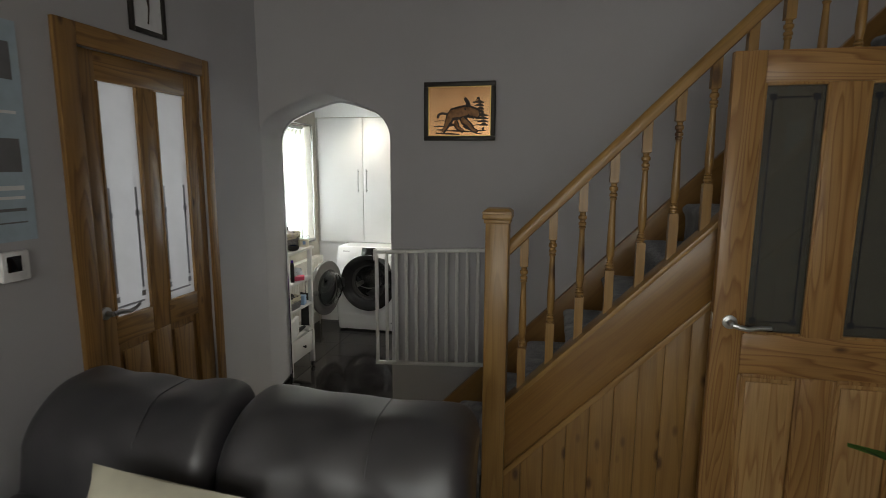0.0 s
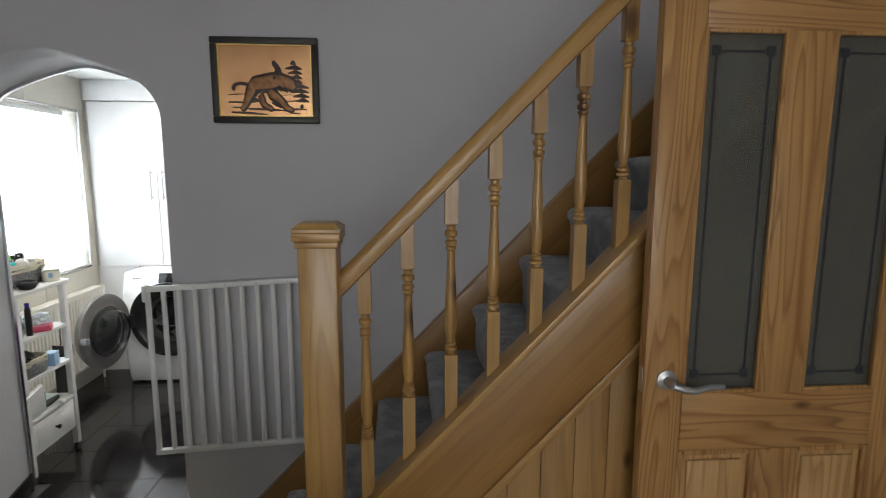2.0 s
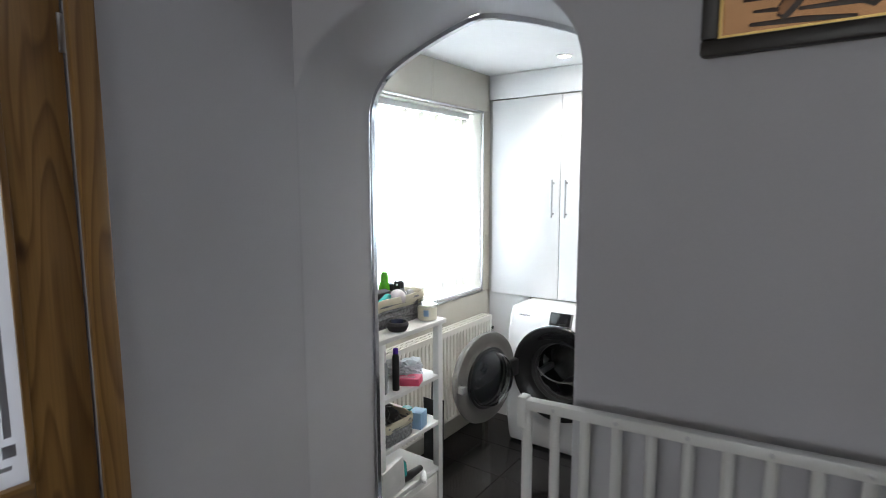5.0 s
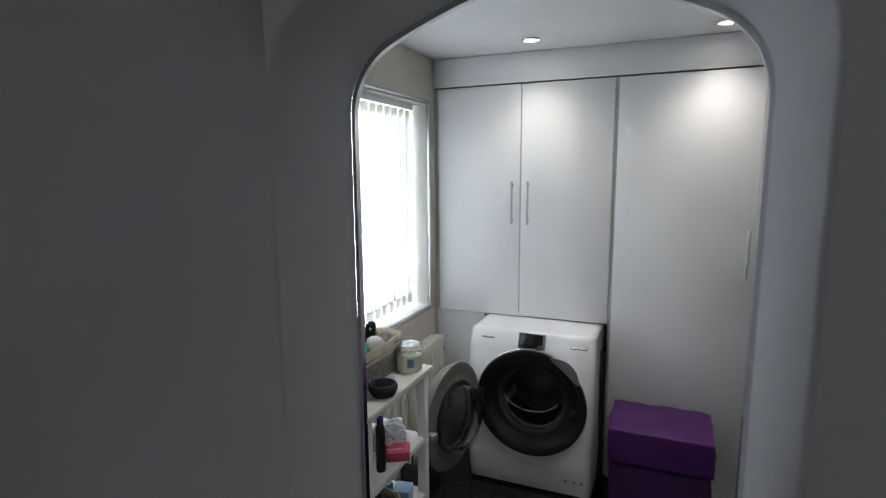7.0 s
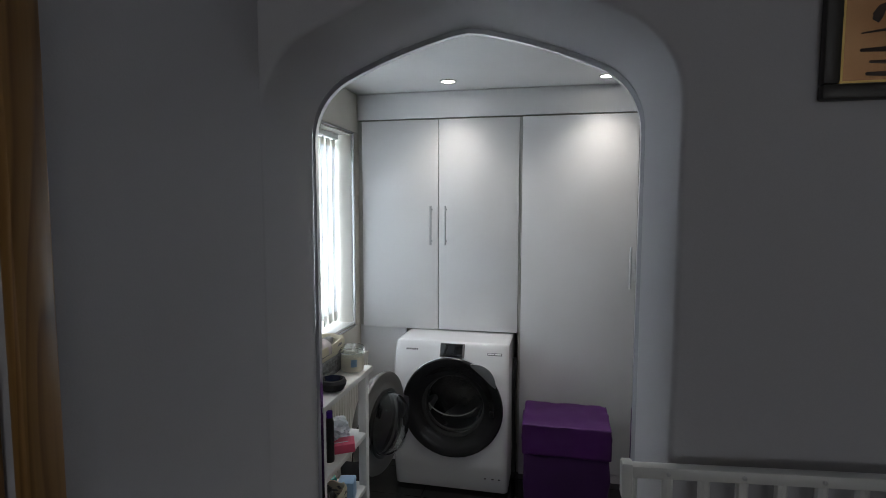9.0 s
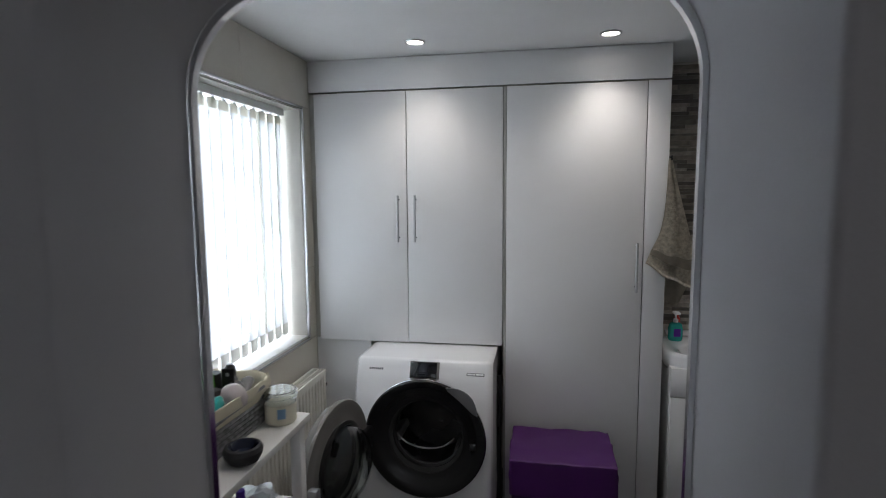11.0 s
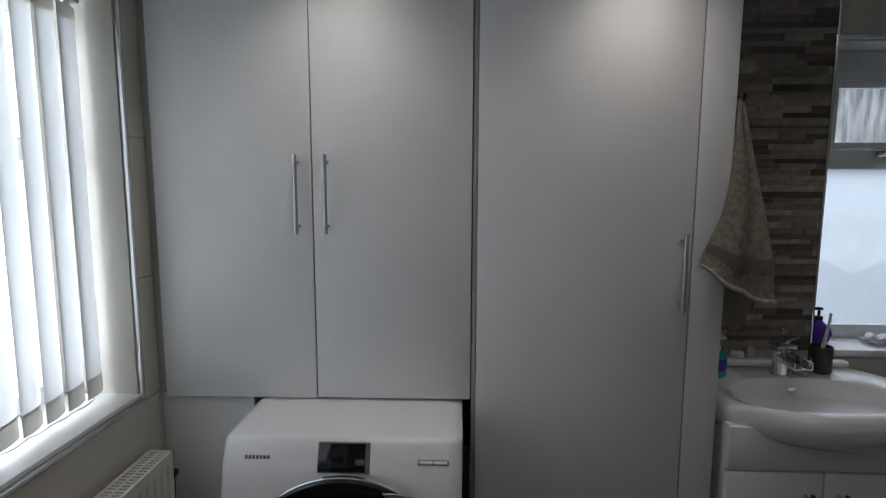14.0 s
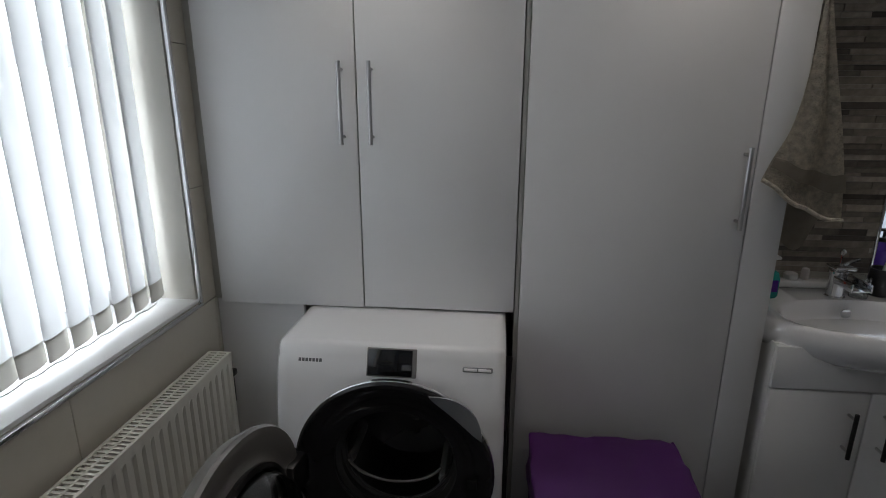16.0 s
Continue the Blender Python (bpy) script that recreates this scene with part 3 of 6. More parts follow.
def small_window():
    win = tagged(new("window_2"), "small white plastic window with frosted panes", "window", "", "structure")
    win.location = (VX0, YK + 0.15, VZ0)
    y0, y1 = YK + 0.15, YK + 0.21
    zt = 1.57
    for a in ((VX0 + 0.001, 2.255, VZ0, VZ1), (2.635, VX1 - 0.001, VZ0, VZ1), (2.255, 2.635, VZ0, VZ0 + 0.06), (2.255, 2.635, 1.85, VZ1), (2.255, 2.635, 1.53, 1.61)):
        part("window_frame", box(a[0], a[1], y0, y1, a[2], a[3], 0.006), UPVC, win)
    sash = part("sash", box(2.25, 2.285, y0 - 0.02, y0, 1.605, 1.855, 0.006), UPVC, win)
    box_parts = ((2.595, 2.64, 1.605, 1.855), (2.285, 2.595, 1.605, 1.63), (2.285, 2.595, 1.825, 1.855))
    for a in box_parts:
        part("sash_rail", box(a[0], a[1], y0 - 0.02, y0, a[2], a[3], 0.005), UPVC, sash)
    part("pane", box(2.255, 2.635, y0 + 0.02, y0 + 0.03, VZ0 + 0.06, 1.53), FROST, win, "frosted lower pane").visible_shadow = False
    part("pane", box(2.285, 2.595, y0 + 0.02, y0 + 0.03, 1.61, 1.85), RAIN_FROST, win, "patterned upper pane").visible_shadow = False
    h = tube([(2.44, y0 - 0.03, 1.583), (2.46, y0 - 0.045, 1.588), (2.56, y0 - 0.045, 1.582)], 0.007)
    box(2.42, 2.52, y0 - 0.03, y0 - 0.018, 1.572, 1.598, 0.004, bm=h)
    part("handle", h, CHROME, win, "bright window handle")
    part("window_sill", box(VX0 + 0.001, VX1 - 0.001, YK - 0.012, y0, VZ0 - 0.02, VZ0 + 0.006, 0.004), UPVC, win, "white window sill")
    part("reveal_lining", box(VX0, VX1, YK + 0.0, y0, VZ1 - 0.006, VZ1), UPVC, win)
    part("reveal_lining", box(VX1 - 0.006, VX1, YK, y0, VZ0 + 0.006, VZ1 - 0.006), UPVC, win)
    part("edging_bead", box(VX0 - 0.012, VX1 + 0.012, YK - 0.012, YK - 0.002, VZ1, VZ1 + 0.012, 0.002), CHROME, win)
    part("edging_bead", box(VX1, VX1 + 0.012, YK - 0.012, YK - 0.002, VZ0, VZ1, 0.002), CHROME, win)


small_window()


def bay_window():
    win = tagged(new("window_3"), "wide white plastic living room window", "window", "", "structure")
    win.location = (2.1, -7.28, 0.75)
    for a in ((0.85, 0.92, 0.75, 2.35), (3.28, 3.35, 0.75, 2.35), (0.92, 3.28, 0.75, 0.82), (0.92, 3.28, 2.28, 2.35), (2.06, 2.14, 0.82, 2.28)):
        part("window_frame", box(a[0], a[1], -7.3, -7.24, a[2], a[3], 0.006), UPVC, win)
    for x0, x1 in ((0.92, 2.06), (2.14, 3.28)):
        part("pane", box(x0, x1, -7.275, -7.265, 0.82, 2.28), CLEAR, win).visible_shadow = False


bay_window()


# ---- hall door in the left wall ----
def hall_door():
    door = tagged(new("door_1"), "closed brown pine door with two etched glass panes", "door", "", "structure")
    door.location = (XL, (DY0 + DY1) / 2, 0)
    x0, x1 = XL - 0.055, XL - 0.012
    gz0, gz1 = 0.945, 1.91
    g1, g2 = (-3.170, -2.958), (-2.85, -2.645)
    mid = (g1[1] + g2[0]) / 2
    ya, yb = DY0 + 0.004, DY1 - 0.004
    part("stile", box(x0, x1, ya, g1[0], 0.005, DH - 0.004, 0.003), PINE_BROWN, door)
    part("stile", box(x0, x1, g2[1], yb, 0.005, DH - 0.004, 0.003), PINE_BROWN, door)
    part("muntin", box(x0, x1, g1[1], g2[0], 0.83, DH - 0.11, 0.003), PINE_BROWN, door)
    part("muntin", box(x0, x1, mid - 0.05, mid + 0.05, 0.22, 0.83, 0.003), PINE_BROWN, door)
    for z0, z1 in ((0.005, 0.22), (DH - 0.115, DH - 0.004)):
        part("rail", box(x0, x1, g1[0], g2[1], z0, z1, 0.003), PINE_BROWN_Y, door)
    for a, b_ in (g1, g2):
        part("rail", box(x0, x1 - 0.0005, a, b_, 0.83, gz0, 0.003), PINE_BROWN_Y, door)
        pane = part("pane", box(x0 + 0.018, x0 + 0.026, a, b_, gz0, DH - 0.115), DOOR_FROST, door, "bright etched glass pane")
        pane.visible_shadow = False
        xs = x0 + 0.027
        for yy in (a + 0.032, b_ - 0.032):
            part("etched_line", box(xs, xs + 0.002, yy - 0.006, yy + 0.006, gz0 + 0.1, gz1 - 0.42), ETCH_PALE, pane)
            for zz in (gz0 + 0.06, gz0 + 0.42):
                part("etched_square", box(xs, xs + 0.002, yy - 0.011, yy + 0.011, zz, zz + 0.024), ETCH_PALE, pane)
        part("etched_line", box(xs, xs + 0.002, a + 0.03, b_ - 0.03, gz0 + 0.035, gz0 + 0.043), ETCH_PALE, pane)
        bead = box(x1 - 0.006, x1 + 0.004, a - 0.004, a + 0.008, gz0, gz1, 0.002)
        box(x1 - 0.006, x1 + 0.004, b_ - 0.008, b_ + 0.004, gz0, gz1, 0.002, bm=bead)
        part("glazing_bead", bead, PINE_BROWN, door)
    for a, b_ in ((g1[0], mid - 0.05), (mid + 0.05, g2[1])):
        part("panel", box(x0 + 0.008, x1 - 0.02, a, b_, 0.22, 0.83), PINE_BROWN, door)
        part("panel_field", box(x1 - 0.02, x1 - 0.008, a + 0.035, b_ - 0.035, 0.255, 0.795, 0.006), PINE_BROWN, door)
    h = lathe([(0.026, 0), (0.026, 0.008), (0.012, 0.01), (0.010, 0.045)], (x1, -3.225, 0.985), "x", 20)
    tube([(x1 + 0.045, -3.225, 0.985), (x1 + 0.052, -3.2, 0.99), (x1 + 0.05, -3.15, 0.978), (x1 + 0.05, -3.115, 0.985), (x1 + 0.05, -3.09, 0.997)], [0.010, 0.010, 0.009, 0.008, 0.007], bm=h)
    part("door_handle", h, STEEL, door, "curved steel lever handle")
    cas = 0.078
    near, far = DY0 - 0.09, DY1 + 0.046
    part("casing", box(XL - 0.002, XL + 0.02, near, DY0 + 0.004, 0, DH + cas, 0.005), PINE_BROWN, door)
    part("casing", box(XL - 0.002, XL + 0.02, DY1 - 0.004, far, 0, DH + cas, 0.005), PINE_BROWN, door)
    part("casing", box(XL - 0.002, XL + 0.0195, DY0 + 0.004, DY1 - 0.004, DH - 0.002, DH + cas, 0.005), PINE_BROWN_Y, door)
    for zz in (1.78, 0.25):
        part("hinge", box(x1 - 0.002, x1 + 0.003, DY1 - 0.012, DY1 + 0.006, zz, zz + 0.075, 0.002), STEEL, door, "worn steel hinge")


hall_door()
bm = box(-0.75, XL - 0.2, -3.9, -3.8, 0, HL)
box(-0.75, XL - 0.2, -2.2, -2.1, 0, HL, bm=bm)
box(-0.9, -0.75, -3.9, -2.1, 0, HL, bm=bm)
box(-0.9, XL - 0.2, -3.9, -2.1, HL, HL + 0.1, bm=bm)
box(-0.9, XL - 0.2, -3.9, -2.1, -0.1, 0, bm=bm)
setting("wall_hall", bm, CEIL, "pale hall walls beyond the glazed door", "wall")


# ---- the staircase ----
RISE, GO, NX = 0.2, 0.195, 1.795
SLOPE = RISE / GO
SY0, SY1 = -2.82, -2.03      # outer string face and wall string
STEPS = 15


def string_z(x):
    return 0.53 + SLOPE * (x - 2.03)


def staircase():
    st = thing("staircase", (2.6, -2.45, 0), "pine staircase with grey carpet and turned balusters", "staircase")
    # carpeted steps
    for i in range(STEPS):
        x, z = NX + GO * i, RISE * (i + 1)
        y0 = SY0 + 0.03
        prof = [(x + GO + 0.02, z), (x + 0.2, z), (x + 0.15, z), (x + 0.1, z), (x + 0.05, z), (x + 0.024, z - 0.001), (x + 0.008, z - 0.006), (x - 0.003, z - 0.016), (x - 0.006, z - 0.028), (x - 0.001, z - 0.042),
                (x + 0.008, z - 0.056), (x + 0.013, z - 0.08), (x + 0.014, z - 0.12), (x + 0.014, z - RISE - 0.002)]
        b = bmesh.new()
        cols = []
        for j in range(41):
            yy = y0 + (SY1 - y0) * j / 40
            col = []
            for px, pz in prof:
                q = Vector((px, yy, pz))
                n1 = 0.0035 * noise.noise(q * 38) + 0.004 * noise.noise(q * 13)
                col.append(b.verts.new((px - (n1 if px < x + 0.03 else 0), yy, pz + (n1 if pz > z - 0.02 else 0))))
            cols.append(col)
        for p, q in zip(cols, cols[1:]):
            for m_ in range(len(prof) - 1):
                b.faces.new((p[m_], p[m_ + 1], q[m_ + 1], q[m_]))
        for col, way in ((cols[0], 1), (cols[-1], -1)):
            foot = b.verts.new((x + GO + 0.02, col[0].co.y, z - RISE - 0.002))
            b.faces.new((col + [foot])[::way])
        part("step", b, CARPET, st, "grey carpeted step", 70)
    # strings
    xe = NX + GO * STEPS
    ws = [(1.6, 0.0), (1.6, 0.085), (1.64, 0.13), (xe, string_z(xe)), (xe, string_z(xe) - 0.3), (1.9, 0.0)]
    part("wall_string", prism(ws, "y", SY1 - 0.0, YF - 0.0005, 0.002), PINE_STRING, st, "brown varnished wall string")
    xa = 2.1

    def top(x):
        return 0.563 + SLOPE * (x - 2.114)

    def low(x):
        return 0.252 + SLOPE * (x - 2.114)
    part("outer_string", prism([(xa, low(xa)), (xa, top(xa) - 0.02), (xe, top(xe) - 0.02), (xe, low(xe))], "y", SY0, SY0 + 0.032, 0.002), PINE_STRING, st)
    part("base_rail", prism([(xa, top(xa) - 0.02), (xa, top(xa) + 0.008), (xe, top(xe) + 0.008), (xe, top(xe) - 0.02)], "y", SY0 - 0.014, SY0 + 0.088, 0.004), PINE_SLOPE, st, "pine capping under the balusters")
    part("string_moulding", prism([(xa, low(xa) - 0.03), (xa, low(xa) + 0.005), (xe, low(xe) + 0.005), (xe, low(xe) - 0.03)], "y", SY0 - 0.012, SY0 + 0.001, 0.004), PINE_SLOPE, st)
    # spandrel boards
    w = 0.094
    x = xa
    while x < 3.72:
        b = prism([(x, 0.0), (x + w, 0.0), (x + w, low(x + w) - 0.028), (x, low(x) - 0.028)], "y", SY0 + 0.002, SY0 + 0.014, 0.004)
        part("board", b, PINE_BOARD, st)
        x += w
    # newel
    nx0, nx1, ny0, ny1 = 2.024, 2.121, -2.848, -2.752
    part("newel_post", box(nx0, nx1, ny0, ny1, 0, 1.375, 0.005), PINE_Z, st)
    cap = box(nx0 - 0.006, nx1 + 0.006, ny0 - 0.006, ny1 + 0.006, 1.355, 1.372, 0.004)
    box(nx0 - 0.012, nx1 + 0.012, ny0 - 0.012, ny1 + 0.012, 1.372, 1.395, 0.005, bm=cap)
    cx, cy = (nx0 + nx1) / 2, (ny0 + ny1) / 2
    c2 = bmesh.new()
    v1 = [c2.verts.new((cx + s * 0.06, cy + t * 0.06, 1.395)) for s, t in ((-1, -1), (1, -1), (1, 1), (-1, 1))]
    v2 = [c2.verts.new((cx + s * 0.06, cy + t * 0.06, 1.403)) for s, t in ((-1, -1), (1, -1), (1, 1), (-1, 1))]
    v3 = [c2.verts.new((cx + s * 0.044, cy + t * 0.044, 1.416)) for s, t in ((-1, -1), (1, -1), (1, 1), (-1, 1))]
    for p, q in ((v1, v2), (v2, v3)):
        for i in range(4):
            c2.faces.new((p[i], p[(i + 1) % 4], q[(i + 1) % 4], q[i]))
    c2.faces.new(v3), c2.faces.new(v1[::-1])
    join(cap, c2)
    part("newel_cap", cap, PINE_X, st, "moulded pine newel cap")
    # handrail: a moulded profile along the slope
    y = -2.767
    prof = [(-0.02, 0), (-0.025, 0.004), (-0.0265, 0.014), (-0.0265, 0.026), (-0.024, 0.036), (-0.018, 0.044), (-0.01, 0.048), (0.0, 0.049), (0.01, 0.048), (0.018, 0.044), (0.024, 0.036), (0.0265, 0.026), (0.0265, 0.014), (0.025, 0.004), (0.02, 0)]

    def rail_low(x):
        return 1.203 + 1.013 * (x - 2.11)
    b = bmesh.new()
    cs = math.cos(math.atan(SLOPE))
    ends = []
    for x in (nx1 - 0.004, 3.9):
        ends.append([b.verts.new((x, y + u, rail_low(x) + v / cs)) for u, v in prof])
    for i in range(len(prof)):
        j = (i + 1) % len(prof)
        b.faces.new((ends[0][i], ends[0][j], ends[1][j], ends[1][i]))
    b.faces.new(ends[0]), b.faces.new(ends[1][::-1])
    part("handrail", b, PINE_SLOPE, st, "rounded sloping pine handrail", 40)
    # balusters: square ends, turned middle, one mesh for all
    s = 0.0172

    def baluster(h):
        b = bmesh.new()
        q = 8
        prof = []
        a0, a1 = 0.168, h - 0.104
        span = a1 - a0
        turned = [(0.0, 0.0185), (0.008, 0.0125), (0.02, 0.012), (0.032, 0.0185), (0.05, 0.0185), (0.06, 0.0125), (0.07, 0.0165), (0.085, 0.0165), (0.094, 0.0115), (0.106, 0.0155), (0.118, 0.0115), (0.14, 0.013), (0.2, 0.0172), (0.28, 0.018), (0.4, 0.0168),
                  (0.6, 0.0138), (0.76, 0.0115), (0.80, 0.0115), (0.812, 0.0155), (0.826, 0.0155), (0.836, 0.0115), (0.848, 0.017), (0.872, 0.017), (0.884, 0.012), (0.9, 0.012), (0.915, 0.0185), (0.945, 0.0185), (0.96, 0.0125), (0.985, 0.0125), (1.0, 0.0185)]
        lathe([(r * 0.93, a0 + t * span) for t, r in turned], seg=14, bm=b)
        for z0, z1, sa, sb in ((-0.02, a0, SLOPE, 0), (a1, h + 0.02, 0, SLOPE)):
            v = [b.verts.new((sx * s, sy * s, z0 + (sx * s * sa))) for sx, sy in ((-1, -1), (1, -1), (1, 1), (-1, 1))]
            w_ = [b.verts.new((sx * s, sy * s, z1 + (sx * s * sb))) for sx, sy in ((-1, -1), (1, -1), (1, 1), (-1, 1))]
            for i in range(4):
                b.faces.new((v[i], v[(i + 1) % 4], w_[(i + 1) % 4], w_[i]))
            b.faces.new(v[::-1]), b.faces.new(w_)
        return b
    h = rail_low(2.5) - (top(2.5) + 0.008)
    me = finish("baluster", baluster(h), PINE_Z)
    x = 2.183
    while x < 3.8:
        ob = new("baluster", me)
        attach(ob, st)
        ob.location = (x, y, top(x) + 0.008)
        x += 0.116
    return st


staircase()


# ---- open pine door standing along the stairs ----
def open_door():
    door = tagged(new("door_2"), "open pale pine door with two smoky glass panes", "door", "", "structure")
    x0, x1 = 2.895, 3.66
    y0, y1 = -2.925, -2.888
    door.location = ((x0 + x1) / 2, y0, 0)
    g1, g2 = (2.999, 3.205), (3.323, 3.527)
    gz0, gz1 = 0.978, 1.878
    top_ = 1.987
    part("stile", box(x0, g1[0], y0, y1, 0.008, top_, 0.003), PINE_DOOR, door)
    part("stile", box(g2[1], x1, y0, y1, 0.008, top_, 0.003), PINE_DOOR, door)
    part("muntin", box(g1[1], g2[0], y0, y1, 0.82, gz1, 0.003), PINE_DOOR, door)
    part("rail", box(g1[0], g2[1], y0, y1, gz1, top_, 0.003), PINE_DOOR_X, door)
    part("rail", box(g1[0], g2[1], y0 - 0.0005, y1, 0.82, gz0, 0.003), PINE_DOOR_X, door)
    part("rail", box(g1[0], g2[1], y0, y1, 0.008, 0.2, 0.003), PINE_DOOR_X, door)
    mid = (g1[1] + g2[0]) / 2
    part("muntin", box(mid - 0.055, mid + 0.055, y0, y1, 0.2, 0.82, 0.003), PINE_DOOR, door)
    for a, b_ in (g1, g2):
        pane = part("pane", box(a, b_, y0 + 0.016, y0 + 0.022, gz0, gz1), GREY_FROST, door, "smoky frosted glass with a cut border")
        ye = y0 + 0.0155
        for xx in (a + 0.035, b_ - 0.035):
            part("border_line", box(xx - 0.0025, xx + 0.0025, ye - 0.0015, ye, gz0 + 0.05, gz1 - 0.05), ETCH, pane)
            for zz in (gz0 + 0.035, gz1 - 0.06):
                part("border_square", box(xx - 0.011, xx + 0.011, ye - 0.002, ye, zz + 0.002, zz + 0.024), ETCH, pane)
        for zz in (gz0 + 0.046, gz1 - 0.048):
            part("border_line", box(a + 0.05, b_ - 0.05, ye - 0.0015, ye, zz - 0.002, zz + 0.002), ETCH, pane)
        for bx0, bx1, bz0, bz1 in ((a - 0.003, a + 0.009, gz0, gz1), (b_ - 0.009, b_ + 0.003, gz0, gz1), (a + 0.009, b_ - 0.009, gz0 - 0.003, gz0 + 0.009), (a + 0.009, b_ - 0.009, gz1 - 0.009, gz1 + 0.003)):
            part("glazing_bead", box(bx0, bx1, y0 + 0.002, y0 + 0.015, bz0, bz1, 0.003), PINE_DOOR, door)
    for a, b_ in ((g1[0], mid - 0.055), (mid + 0.055, g2[1])):
        part("panel", box(a, b_, y0 + 0.014, y1 - 0.008, 0.2, 0.82), PINE_PANEL, door)
        part("panel_field", box(a + 0.03, b_ - 0.03, y0 + 0.005, y0 + 0.014, 0.23, 0.79, 0.004), PINE_PANEL, door)
        for bx0, bx1, bz0, bz1 in ((a - 0.004, a + 0.012, 0.2, 0.82), (b_ - 0.012, b_ + 0.004, 0.2, 0.82), (a + 0.012, b_ - 0.012, 0.2 - 0.004, 0.212), (a + 0.012, b_ - 0.012, 0.808, 0.824)):
            part("panel_moulding", box(bx0, bx1, y0 - 0.003, y0 + 0.012, bz0, bz1, 0.004), PINE_DOOR, door)
    hx, hz = 2.952, 1.02
    h = lathe([(0.026, 0), (0.026, 0.007), (0.012, 0.011), (0.0105, 0.042)], (hx, y0, hz), "-y", 24)
    tube([(hx, y0 - 0.044, hz), (hx + 0.02, y0 - 0.05, hz - 0.006), (hx + 0.05, y0 - 0.05, hz - 0.012), (hx + 0.085, y0 - 0.05, hz - 0.004), (hx + 0.125, y0 - 0.05, hz - 0.003)], [0.0105, 0.0105, 0.0095, 0.0085, 0.0075], bm=h)
    part("door_handle", h, STEEL, door, "curved brushed steel lever handle")
    part("latch_plate", box(x0 - 0.0015, x0 + 0.001, y0 + 0.008, y1 - 0.008, 0.985, 1.05, 0.001), STEEL, door)


open_door()


# ---- stair gate folded against the wall ----
def stair_gate():
    x0, x1, z0, z1 = 1.268, 1.96, 0.398, 1.082
    y = YF - 0.05
    g = thing("stair_gate", (x0, y, z0), "white tubular metal stair gate folded against the wall", "gate")

    def up(x):
        return 0.052 * (x - x0)
    for z in (z0, z1):
        part("rail", prism([(x0, z - 0.011), (x1, z - 0.011 + up(x1)), (x1, z + 0.011 + up(x1)), (x0, z + 0.011)], "y", y - 0.012, y + 0.012, 0.004), GATE_WHITE, g)
    n = 12
    for i in range(n):
        x = x0 + 0.012 + (x1 - x0 - 0.024) * i / (n - 1)
        part("bar", tube([(x, y, z0 + up(x)), (x, y, z1 + up(x))], 0.0102 if 0 < i < n - 1 else 0.0112), GATE_WHITE, g)
        if i % 2:
            part("rivet", lathe([(0.004, 0), (0.004, 0.002), (0.0, 0.003)], (x, y - 0.012, z1 + up(x)), "-y", 8), STEEL, g)
    for z in (z0 + 0.03, z1 + 0.04):
        h = lathe([(0.021, 0), (0.021, 0.03), (0.014, 0.036), (0.014, 0.05)], (x1 + 0.024, YF, z + up(x1)), "-y", 18)
        box(x1 - 0.006, x1 + 0.03, y - 0.008, y + 0.008, z - 0.04 + up(x1), z - 0.01 + up(x1), 0.003, bm=h)
        part("hinge_mount", h, GATE_WHITE, g, "round white wall mount")
    part("latch", box(x0 - 0.006, x0 + 0.014, y - 0.014, y + 0.014, z1 - 0.05, z1 + 0.016, 0.004), GATE_WHITE, g)


stair_gate()


